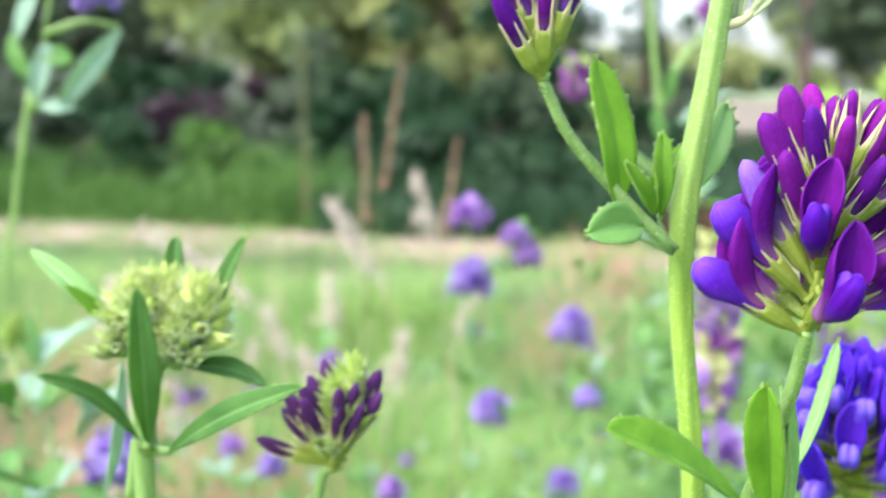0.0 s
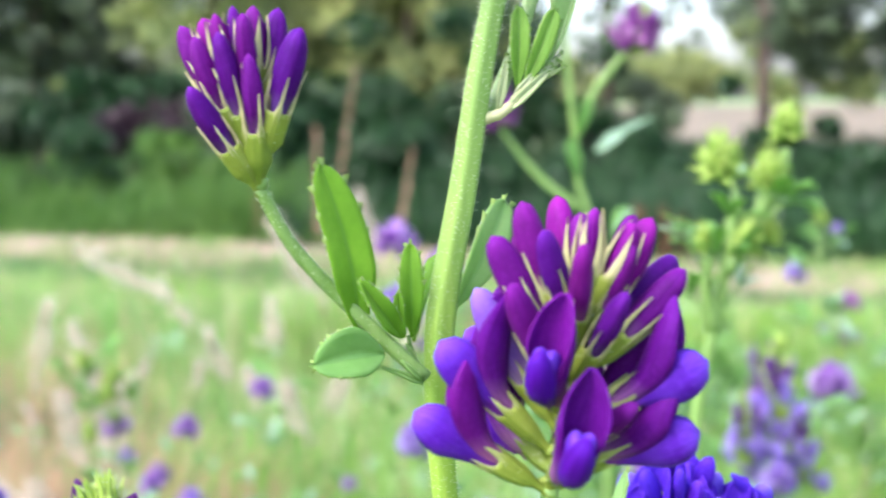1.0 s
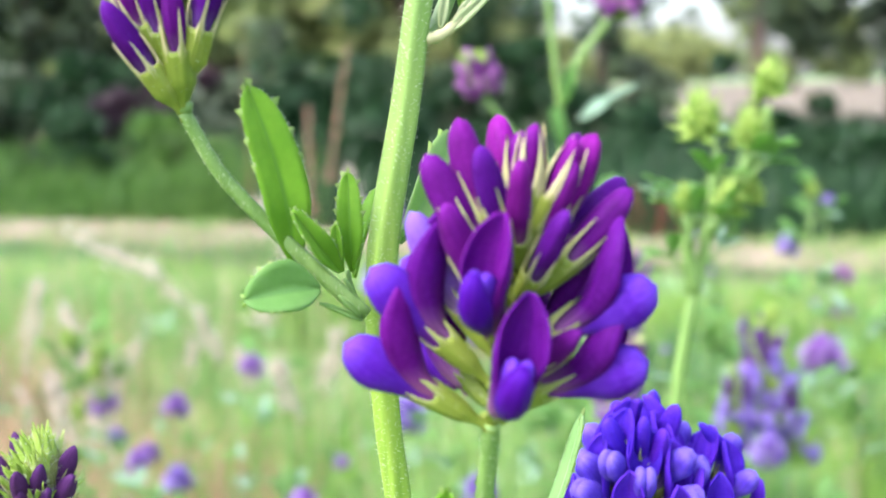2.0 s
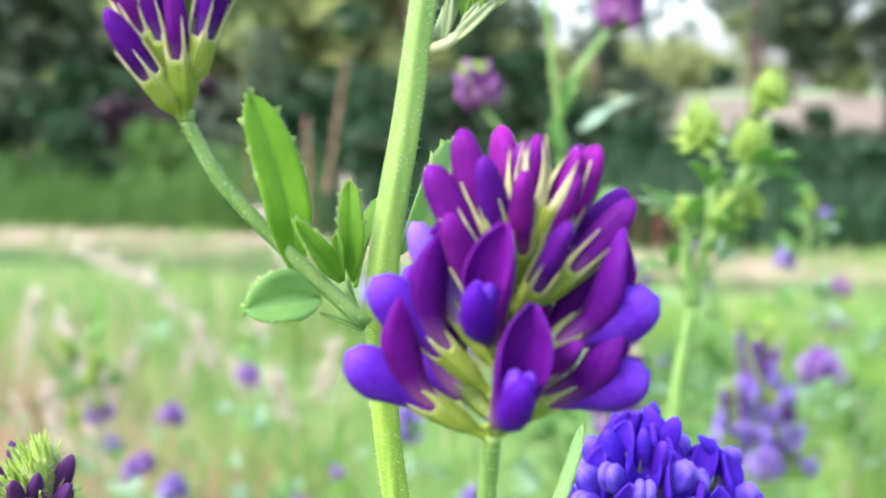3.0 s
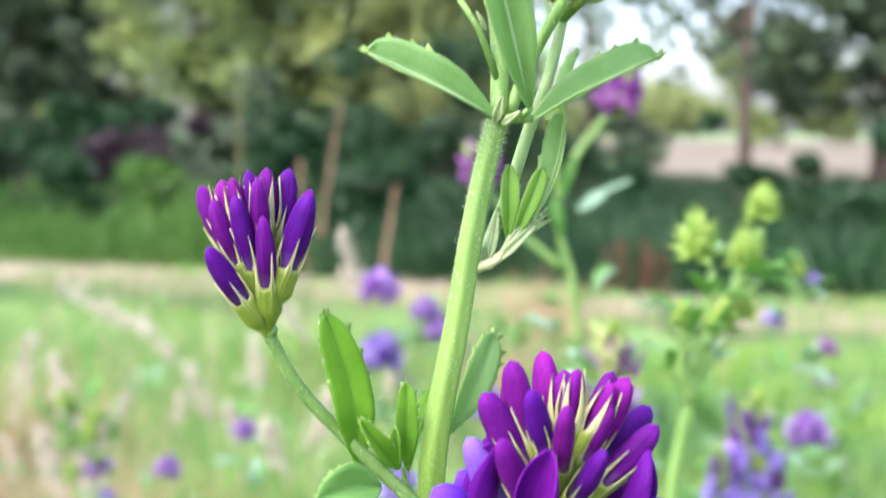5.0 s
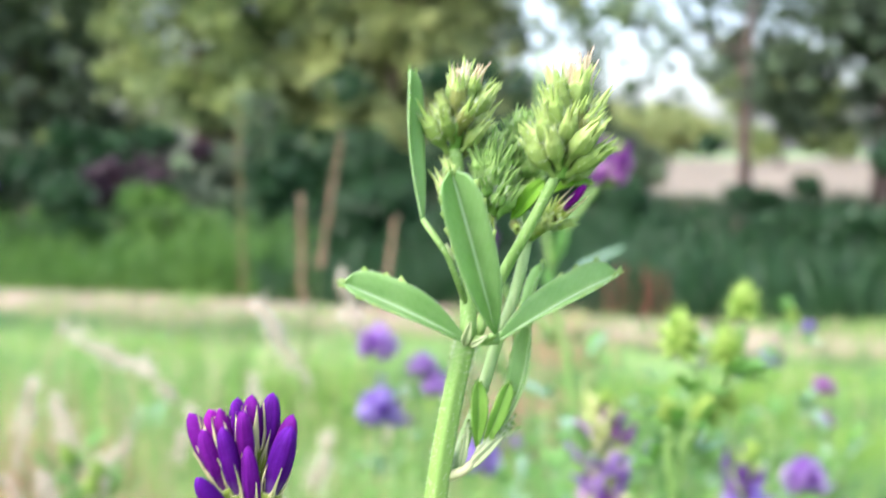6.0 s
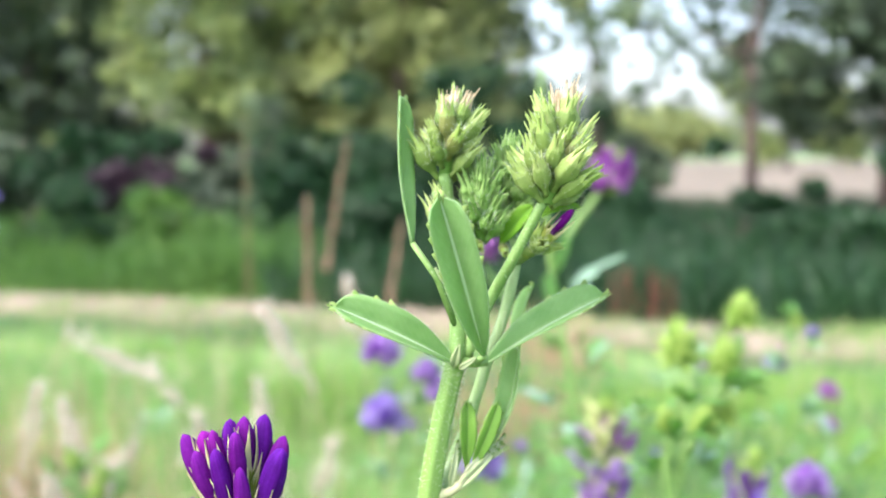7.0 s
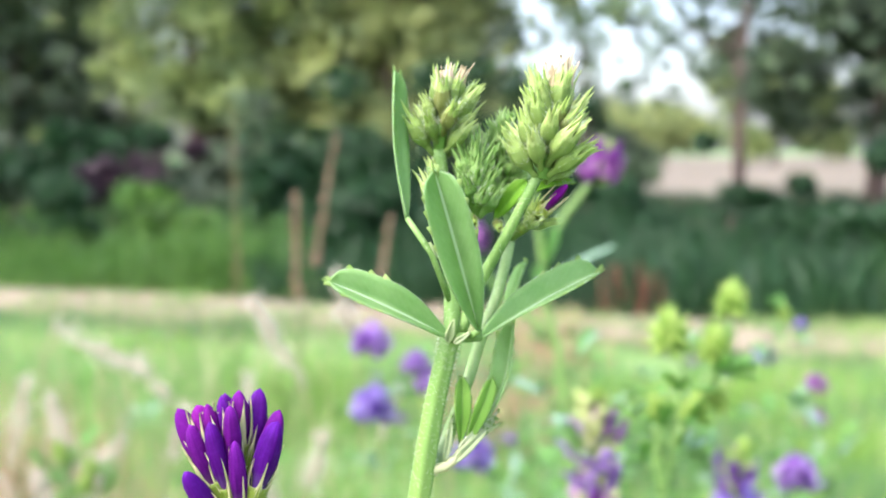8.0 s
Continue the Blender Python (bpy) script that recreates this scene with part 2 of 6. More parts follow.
M_DOCK = plain_green("dock_seed", (0.33, 0.18, 0.12), (0.52, 0.33, 0.24), 60, 0.15, 0.7)
M_WEED = plain_green("dry_weed", (0.17, 0.13, 0.055), (0.30, 0.23, 0.11), 60, 0.2, 0.7)
M_RED_STEM = plain_green("red_stem", (0.17, 0.05, 0.04), (0.30, 0.10, 0.07), 60, 0.1, 0.7)
M_VERGE = plain_green("verge_grass", (0.020, 0.062, 0.014), (0.07, 0.16, 0.028), 12, 0.3, patch=(0.12, 0.27, 0.04), broad_scale=1.0)
M_NETTLE = plain_green("nettle_leaf", (0.04, 0.11, 0.02), (0.15, 0.29, 0.045), 12, 0.35)
# undergrowth green kept dark: the trees' shade is in its colour
M_UNDER_SHADE = plain_green("shaded_undergrowth_leaf", (0.011, 0.042, 0.014), (0.030, 0.090, 0.024), 12, 0.25)
# crown greens carry the distance haze; pale blotches set clump brightness
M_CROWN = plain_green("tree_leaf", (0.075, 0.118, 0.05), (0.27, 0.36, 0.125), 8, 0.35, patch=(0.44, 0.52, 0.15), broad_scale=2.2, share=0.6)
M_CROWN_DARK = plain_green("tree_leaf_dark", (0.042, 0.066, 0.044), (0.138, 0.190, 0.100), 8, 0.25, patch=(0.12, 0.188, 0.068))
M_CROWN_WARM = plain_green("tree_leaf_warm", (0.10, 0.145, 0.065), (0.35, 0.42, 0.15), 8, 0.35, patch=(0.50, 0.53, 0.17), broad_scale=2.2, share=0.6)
# leaf colour imitates a dim purplish patch of shaded ground
M_PURPLE_PATCH = plain_green("purple_patch_leaf", (0.035, 0.02, 0.028), (0.072, 0.036, 0.05), 8, 0.1)
M_TAN = plain_green("tan_grass", (0.40, 0.23, 0.13), (0.62, 0.43, 0.29), 60, 0.25, 0.6)
M_YELLOW_GRASS = plain_green("sunny_grass", (0.17, 0.35, 0.045), (0.31, 0.46, 0.095), 30, 0.3)
M_BLUE_GRASS = plain_green("cool_grass", (0.06, 0.18, 0.06), (0.14, 0.30, 0.12), 30, 0.3)


def bark_material():
    mat = material("bark")
    nt = mat.node_tree
    n = speckle(nt, 9, 6, stretch=(1, 1, 0.25))
    c = ramp(nt, n, [(0.3, (0.05, 0.035, 0.03)), (0.7, (0.17, 0.115, 0.09))])
    return finish(mat, c, 0.9, 0, None, n, 0.8, 0.03)


def ground_material():
    mat = material("ground_turf")
    nt = mat.node_tree
    n = speckle(nt, 1.6, 6, "Generated", (400, 400, 1))
    fine = speckle(nt, 14, 4, "Generated", (400, 400, 1))
    turf = ramp(nt, n, [(0.3, (0.12, 0.22, 0.06)), (0.55, (0.18, 0.28, 0.09)), (0.75, (0.28, 0.31, 0.15))])
    turf = blend(nt, calc(nt, "MULTIPLY", fine, 0.5), turf, (0.10, 0.19, 0.045))
    return finish(mat, turf, 0.9, 0, None, fine, 0.5, 0.02)


def soil_material(name, a, b, scale):
    mat = material(name)
    nt = mat.node_tree
    n = speckle(nt, scale, 6)
    fine = speckle(nt, scale * 12, 4)
    c = ramp(nt, n, [(0.3, a), (0.7, b)])
    c = blend(nt, calc(nt, "MULTIPLY", fine, 0.45), c, tuple(0.55 * v for v in a))
    return finish(mat, c, 0.95, 0, None, fine, 0.5, 0.01)


M_BARK = bark_material()
M_GROUND = ground_material()
M_TRACK = soil_material("mown_track", (0.19, 0.145, 0.108), (0.335, 0.255, 0.20), 3)
M_FIELD = soil_material("stubble_field", (0.13, 0.11, 0.07), (0.24, 0.19, 0.135), 0.4)
# this soil colour holds the shade of the trees as well
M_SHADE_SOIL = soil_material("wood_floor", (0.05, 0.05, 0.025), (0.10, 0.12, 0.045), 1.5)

# ---- mesh tools ----
HOME = {}
PLACED = {}


def thing(name, at, label, category, group="", kind=""):
    ob = new(name)
    ob.empty_display_size = 0.01
    ob.location = at
    HOME[ob.name] = Vector(at)
    return tagged(ob, label, category, group, kind)


def mesh_of(name, bm, mats, smooth=True):
    me = bpy.data.meshes.new(name)
    bm.normal_update()
    bm.to_mesh(me)
    bm.free()
    for m in mats if isinstance(mats, (list, tuple)) else [mats]:
        me.materials.append(m)
    if smooth:
        me.polygons.foreach_set("use_smooth", [True] * len(me.polygons))
    return me


def part(name, bm, mats, parent, label="", kind="", smooth=True):
    """One mesh object under a thing or part; bm is in world coordinates."""
    bm.transform(Matrix.Translation(-HOME[parent.name]))
    ob = new(name, mesh_of(name, bm, mats, smooth))
    ob.parent = parent
    HOME[ob.name] = HOME[parent.name]
    return tagged(ob, label, kind=kind)


def place(name, me, parent, m, label=""):
    """An object on shared mesh data under a thing or part; m is its world pose."""
    ob = new(name, me)
    ob.parent = parent
    ob.matrix_local = PLACED.get(parent.name, Matrix.Translation(HOME[parent.name])).inverted() @ m
    PLACED[ob.name], HOME[ob.name] = m, HOME[parent.name]
    return tagged(ob, label)


def spline(points, steps):
    """Catmull-Rom curve through a few points."""
    p = [Vector(q) for q in points]
    p = [2 * p[0] - p[1]] + p + [2 * p[-1] - p[-2]]
    out = []
    for i in range(1, len(p) - 2):
        for k in range(steps):
            t = k / steps
            a, b, c, d = p[i - 1], p[i], p[i + 1], p[i + 2]
            out.append(0.5 * ((2 * b) + (c - a) * t + (2 * a - 5 * b + 4 * c - d) * t * t + (3 * b - a - 3 * c + d) * t ** 3))
    return out + [p[-2]]


def tube(bm, points, radii, sides=12, mat=0, ridge=0.0):
    """Swept stalk with one radius per point or two end radii; ridge: how far its corners stand out."""
    n = len(points)
    if len(radii) == 2:
        radii = [radii[0] + (radii[1] - radii[0]) * i / (n - 1) for i in range(n)]
    rings, side = [], None
    for i, q in enumerate(points):
        q = Vector(q)
        ahead = (Vector(points[min(i + 1, n - 1)]) - Vector(points[max(i - 1, 0)])).normalized()
        if side is None:
            side = ahead.orthogonal().normalized()
        side = (side - ahead * side.dot(ahead)).normalized()
        up = ahead.cross(side)
        ring = []
        for k in range(sides):
            a = 2 * math.pi * k / sides
            r = radii[i] * (1 + ridge * math.cos(5 * a))
            ring.append(bm.verts.new(q + r * (side * math.cos(a) + up * math.sin(a))))
        rings.append(ring)
    for a, b in zip(rings, rings[1:]):
        for k in range(sides):
            f = bm.faces.new((a[k], a[(k + 1) % sides], b[(k + 1) % sides], b[k]))
            f.material_index = mat
    for ring, turn in ((rings[0], -1), (rings[-1], 1)):
        f = bm.faces.new(ring[::turn])
        f.material_index = mat
    return bm


def shell(bm, grid, thick, mat=0):
    """A thin closed sheet from a grid of points (rows along, columns across), with the sheet's own length and width as UV."""
    g = np.array(grid, dtype=float)
    du, dv = np.gradient(g, axis=0), np.gradient(g, axis=1)
    nrm = np.cross(du, dv)
    nrm /= np.maximum(np.linalg.norm(nrm, axis=2, keepdims=True), 1e-12)
    rows, cols = g.shape[:2]
    uv = bm.loops.layers.uv.verify()
    where, faces = {}, []
    sheets = []
    for sign in (0.5, -0.5):
        sheet = [[bm.verts.new(g[i, j] + sign * thick * nrm[i, j]) for j in range(cols)] for i in range(rows)]
        for i in range(rows):
            for j in range(cols):
                where[sheet[i][j]] = (i / (rows - 1), j / (cols - 1))
        sheets.append(sheet)
    a, b = sheets
    for i in range(rows - 1):
        for j in range(cols - 1):
            faces.append(bm.faces.new((a[i][j], a[i + 1][j], a[i + 1][j + 1], a[i][j + 1])))
            faces.append(bm.faces.new((b[i][j], b[i][j + 1], b[i + 1][j + 1], b[i + 1][j])))
    for i in range(rows - 1):
        faces.append(bm.faces.new((a[i][0], b[i][0], b[i + 1][0], a[i + 1][0])))
        faces.append(bm.faces.new((a[i][-1], a[i + 1][-1], b[i + 1][-1], b[i][-1])))
    for j in range(cols - 1):
        faces.append(bm.faces.new((a[0][j], a[0][j + 1], b[0][j + 1], b[0][j])))
        faces.append(bm.faces.new((a[-1][j], b[-1][j], b[-1][j + 1], a[-1][j + 1])))
    for f in faces:
        f.material_index = mat
        for loop in f.loops:
            loop[uv].uv = where[loop.vert]
    return bm


def leaf_grid(base, tip, face, width, fold=22.0, bow=0.06, rows=30, cols=9, blunt=2.6, broad=0.62, seed=5, sway=0.0, halves=(1.0, 1.0)):
    """Points of a leaflet from base to tip whose upper side looks along face; blunt: how square its end is; broad: where it is widest;
    sway: how far its midrib curves aside, as a share of its length; halves: the widths of its two halves."""
    base, tip = Vector(base), Vector(tip)
    length = (tip - base).length
    along = (tip - base).normalized()
    face = Vector(face)
    face = (face - along * face.dot(along)).normalized()
    side = along.cross(face)
    rng = random.Random(seed)
    lean = [rng.uniform(0.8, 1.2) for _ in range(2)]
    wave = rng.uniform(0, 6)
    grid = []
    for i in range(rows):
        u = i / (rows - 1)
        if u < broad:
            shape = 0.10 + 0.90 * math.sin(math.pi * 0.5 * u / broad) ** 0.9
        else:
            shape = max(0.0, 1 - ((u - broad) / (1 - broad)) ** blunt) ** 0.5
        half = max(0.5 * width * shape, 0.0001)
        row = []
        for j in range(cols):
            v = 2 * j / (cols - 1) - 1
            f = radians(fold) * lean[0 if v < 0 else 1]
            ripple = 0.025 * width * math.sin(8 * u + 3 * v + wave)
            lift = abs(v) * half * math.sin(f) + bow * length * math.sin(math.pi * u) - 0.00014 * (v == 0) + ripple * abs(v)
            aside = v * half * math.cos(f) * halves[0 if v < 0 else 1] + sway * length * math.sin(math.pi * u)
            row.append(base + along * (length * u) + side * aside + face * lift)
        grid.append(row)
    return grid


def leaflet(parent, base, tip, face, width, mat=None, name="leaflet", label="", teeth=0.5, fuzz=True, **shape):
    """One leaflet with small sharp teeth towards its end, and a fringe of hairs along edge and midrib."""
    bm = bmesh.new()
    shape.setdefault("seed", int(abs(base[0]) * 1e6) % 997 + int(abs(tip[2]) * 1e5) % 991)
    grid = leaf_grid(base, tip, face, width, **shape)
    shell(bm, grid, 0.00022)
    rng = random.Random(shape["seed"])
    along = (Vector(tip) - Vector(base)).normalized()
    length = (Vector(tip) - Vector(base)).length
    rows = len(grid)
    if teeth:
        count = max(4, int(length / 0.0034))
        for col, inner in ((0, 1), (-1, -2)):
            for k in range(count):
                i = (0.60 + 0.39 * (k + rng.uniform(-0.2, 0.2)) / (count - 1)) * (rows - 1)
                i = min(max(i, 0), rows - 1.001)
                lo = int(i)
                p = grid[lo][col].lerp(grid[lo + 1][col], i - lo)
                q = grid[lo][inner].lerp(grid[lo + 1][inner], i - lo)
                out = (p - q).normalized()
                end = p + (out * 0.6 + along * 0.8).normalized() * 0.00085 * teeth * rng.uniform(0.5, 1.3)
                flat = along.cross(out).normalized() * 0.0001
                foot = [bm.verts.new(p - out * 0.00015 + along * a * min(0.0007, 0.2 * length / count) + flat * b) for a, b in ((-1, -1), (1, -1), (1, 1), (-1, 1))]
                e = bm.verts.new(end)
                for n in range(4):
                    bm.faces.new((foot[n], foot[(n + 1) % 4], e)).material_index = 1
        p = grid[-1][len(grid[0]) // 2]
        tube(bm, [p - along * 0.0002, p + along * 0.0009 * teeth], [0.0002, 0.00003], 5, 1)
    ob = part(name, bm, [mat or M_LEAF, M_TOOTH], parent, label)
    if fuzz and name == "leaflet" and length > 0.006:
        bm = bmesh.new()
        for _ in range(int(length * 11000)):
            i = rng.randrange(1, rows - 1)
            col, inner = rng.choice(((0, 1), (-1, -2), (0, 1), (-1, -2), (len(grid[0]) // 2, 0)))
            p = grid[i][col].lerp(grid[i + 1][col], rng.random())
            out = (p - grid[i][inner]).normalized()
            d = (out + along * rng.uniform(-0.2, 0.9) + Vector((rng.gauss(0, 0.35), rng.gauss(0, 0.35), rng.gauss(0, 0.35)))).normalized()
            w = d.orthogonal().normalized() * 0.00002
            tri = [bm.verts.new(p + w), bm.verts.new(p - w), bm.verts.new(p + d.cross(w))]
            e = bm.verts.new(p + d * 0.00034 * rng.uniform(0.6, 1.3))
            for k in range(3):
                bm.faces.new((tri[k], tri[(k + 1) % 3], e))
        part("hairs", bm, M_HAIR, ob, "fine pale hairs", "stuff")
    return ob


def blob(bm, m, rings=9, sides=12, profile=None, mat=0):
    """A closed body of revolution along z from 0 to 1, radius by profile(u, angle), set by the pose m; UV: along, around."""
    profile = profile or (lambda u, a: math.sin(math.pi * u) ** 0.8 * 0.5)
    uv = bm.loops.layers.uv.verify()
    rows = []
    for i in range(1, rings):
        u = i / rings
        rows.append([bm.verts.new(m @ Vector((profile(u, 2 * math.pi * k / sides) * math.cos(2 * math.pi * k / sides), profile(u, 2 * math.pi * k / sides) * math.sin(2 * math.pi * k / sides), u))) for k in range(sides)])
    low, top = bm.verts.new(m @ Vector((0, 0, 0))), bm.verts.new(m @ Vector((0, 0, 1)))
    faces = []
    for k in range(sides):
        n = (k + 1) % sides
        faces.append((bm.faces.new((low, rows[0][n], rows[0][k])), ((0, k), (1, k + 1), (1, k))))
        faces.append((bm.faces.new((top, rows[-1][k], rows[-1][n])), ((rings, k), (rings - 1, k), (rings - 1, k + 1))))
        for i in range(rings - 2):
            faces.append((bm.faces.new((rows[i][k], rows[i][n], rows[i + 1][n], rows[i + 1][k])), ((i + 1, k), (i + 1, k + 1), (i + 2, k + 1), (i + 2, k))))
    for f, where in faces:
        f.material_index = mat
        for loop, (i, k) in zip(f.loops, where):
            loop[uv].uv = (i / rings, k / sides)
    return bm


def hairs(parent, points, radius, count, seed, length=0.0005):
    """Fine white hairs standing off a stalk."""
    rng = random.Random(seed)
    bm = bmesh.new()
    for _ in range(count):
        i = rng.randrange(len(points) - 1)
        p = Vector(points[i]).lerp(Vector(points[i + 1]), rng.random())
        axis = (Vector(points[i + 1]) - Vector(points[i])).normalized()
        a = rng.uniform(0, 2 * math.pi)
        s = axis.orthogonal().normalized()
        out = s * math.cos(a) + axis.cross(s) * math.sin(a)
        root = p + out * radius * 0.95
        end = root + (out + axis * rng.uniform(-0.2, 0.7)).normalized() * length * rng.uniform(0.6, 1.3)
        w = axis.cross(out) * 0.000025
        tri = [bm.verts.new(root + w), bm.verts.new(root - w), bm.verts.new(root + axis * 0.00004)]
        e = bm.verts.new(end)
        for k in range(3):
            bm.faces.new((tri[k], tri[(k + 1) % 3], e))
    return part("hairs", bm, M_HAIR, parent, "fine pale hairs", "stuff")


# ---- florets: z runs out along the floret, x towards the top of its head ----


def cup(bm, stalk, body, teeth, radius, narrow=1.8, rows=12, per=8):
    """A hollow green cup on a short stalk whose rim runs out into five pointed teeth; radius by height, all in millimetres."""
    cols = 5 * per + 1
    grid = []
    for i in range(rows):
        u = i / (rows - 1)
        row = []
        for j in range(cols):
            k, x = divmod(j % (cols - 1) + per // 2, per)
            x = abs(x - per / 2) / (per / 2)
            rim = body + teeth[k % 5] * (1 - x) ** narrow
            z = -stalk + (rim + stalk) * u
            a = 2 * math.pi * j / (cols - 1) + 0.3
            rr = radius(z) * (1 + 0.05 * math.cos(5 * (a - 0.3)) + 0.035 * math.cos(10 * (a - 0.3)))
            row.append(Vector((rr * math.cos(a), rr * math.sin(a), z)) * 0.001)
        grid.append(row)
    shell(bm, grid, 0.00013)
    for f in bm.faces:
        if f.calc_center_median().z > (body - 0.1) * 0.001:
            f.material_index = 1


def fuzz_cup(bm, radius, low, high, count, rng, length=0.0006):
    """Fine hairs standing off a cup."""
    for _ in range(count):
        a, z = rng.uniform(0, 6.283), rng.uniform(low, high)
        out = Vector((math.cos(a), math.sin(a), rng.uniform(0.2, 1.0))).normalized()
        p = Vector((math.cos(a), math.sin(a), 0)) * (radius(z) * 0.001) + Vector((0, 0, z * 0.001))
        w = Vector((-math.sin(a), math.cos(a), 0)) * 0.000026
        f = bm.faces.new((bm.verts.new(p + w), bm.verts.new(p - w), bm.verts.new(p + out * length * rng.uniform(0.5, 1.2))))
        f.material_index = 2


def between(z, table):
    """Radius at a height, straight between the table's pairs."""
    return float(np.interp(z, [p[0] for p in table], [p[1] for p in table]))


def calyx_mesh(tooth=2.6, fat=1.0, tips=None, seed=2, narrow=4.0, close=1.2, plump=0.0):
    rng = random.Random(seed)
    bm = bmesh.new()
    table = [(-1.4, 0.30), (0.4, 0.32), (0.8, 0.56), (1.4, 0.80), (2.6, 0.98), (3.8, 1.10), (5.0, 1.17), (9.0, close)]
    table = [(z, r + plump * math.exp(-((z - 1.5) / 1.1) ** 2)) for z, r in table]
    radius = lambda z: between(z, table) * fat
    cup(bm, 1.4, 3.8, [tooth * rng.uniform(0.75, 1.2) for _ in range(5)], radius, narrow, 12, 10)
    fuzz_cup(bm, radius, 0.8, 4.2, 70, rng, 0.0005)
    return mesh_of("calyx", bm, [M_CALYX, tips or M_TEETH, M_HAIR])


def banner_mesh(mat, reflex=66.0, length=9.0, wide=2.1, hood=62.0, knee=0.26, point=1.9, claw=0.34):
    """The large upper petal: a claw along the floret, a knee, then a hooded blade that stands up."""
    rows, cols = 22, 11
    grid, at = [], Vector((0.0006, 0, 0.0030))
    for i in range(rows):
        u = i / (rows - 1)
        bend = radians(reflex) / (1 + math.exp(-(u - knee) * 16)) + radians(12) * max(0, u - 0.7)
        half = wide * 0.001 * (claw + (1 - claw) * math.sin(math.pi * 0.5 * min(1, u / 0.6)) ** 1.2) * max(0.05, 1 - max(0, (u - 0.5) / 0.505) ** point) ** 0.72
        wrap = radians(hood * (1.4 - 0.8 * u))
        ahead = Vector((math.sin(bend), 0, math.cos(bend)))
        inward = Vector((-math.cos(bend), 0, math.sin(bend)))
        row = []
        for j in range(cols):
            v = 2 * j / (cols - 1) - 1
            a = wrap * v
            r = half / max(wrap, 0.3)
            crease = 0.00016 * math.exp(-(v / 0.16) ** 2)
            row.append(at + Vector((0, 1, 0)) * (r * math.sin(a)) + inward * (r * (1 - math.cos(a)) - crease + 0.00014 * math.sin(5 * u + 2 * v) + 0.00008 * math.sin(13 * u - 5 * v) * abs(v)))
        grid.append(row)
        at = at + ahead * (length * 0.001 / (rows - 1))
    bm = bmesh.new()
    shell(bm, grid, 0.0002)
    return mesh_of("banner_petal", bm, mat)


def wing_mesh(mat, plump=1.0, reach=1.0, tilt=-12.0, apart=0.24):
    """One wing: a narrow claw that swells to a rounded hollow-looking bulb."""
    bm = bmesh.new()

    def profile(u, a):
        swell = 0.25 + 0.75 * min(1, u / 0.6) ** 1.5
        cap = math.sqrt(max(0.0, 1 - max(0, (u - 0.62) / 0.38) ** 2.2))
        return 0.22 * swell * cap * plump * (1 + 0.16 * math.cos(2 * a))

    m = Matrix.Translation((-0.0003, apart * 0.001, 0.0034)) @ pose(0, 0, 0, -2, tilt, 0) @ Matrix.Diagonal((0.0064, 0.0046, 0.0060 * reach, 1))
    blob(bm, m, 14, 14, profile)
    return mesh_of("wing_petal", bm, mat)


def keel_mesh(mat, reach=1.0):
    """The keel: a narrow boat under the wings that ends in a blunt upturned point."""
    bm = bmesh.new()

    def profile(u, a):
        return 0.5 * (0.35 + 0.65 * min(1, u / 0.55)) * max(0.0, 1 - max(0, (u - 0.5) / 0.5) ** 2.0) ** 0.6

    blob(bm, Matrix.Translation((-0.0009, 0, 0.0034)) @ pose(0, 0, 0, 0, -9, 0) @ Matrix.Diagonal((0.0030, 0.0026, 0.0066 * reach, 1)), 10, 12, profile)
    for v in bm.verts:
        v.co.x += 0.0011 * max(0.0, (v.co.z - 0.006) / 0.004) ** 2
    return mesh_of("keel_petal", bm, mat)


def closed_mesh(mat, length=7.6, wide=1.25, hook=0.5, tip=0.5):
    """A petal bud: folded banner, spindle-shaped, with the overlap's seam down one side."""
    bm = bmesh.new()

    def profile(u, a):
        r = (0.55 + 0.45 * math.sin(math.pi * 0.5 * min(1, u / 0.5))) * max(0.0, 1 - max(0, (u - 0.45) / 0.55) ** 2.7) ** tip
        seam = 1 - 0.16 * math.exp(-((((a - math.pi) / 0.30)) ** 2))
        fold = 1 + 0.07 * math.exp(-((((a - math.pi * 0.72) / 0.22)) ** 2)) + 0.03 * math.sin(3 * a + 7 * u)
        return r * seam * fold * (1 + 0.12 * math.cos(2 * a))

    blob(bm, Matrix.Diagonal((wide * 0.001, wide * 0.00088, length * 0.001, 1)), 16, 18, profile)
    for v in bm.verts:
        u = v.co.z / (length * 0.001)
        v.co.x += hook * 0.001 * u * u
        v.co.z += 0.0030
    return mesh_of("petal_bud", bm, mat)


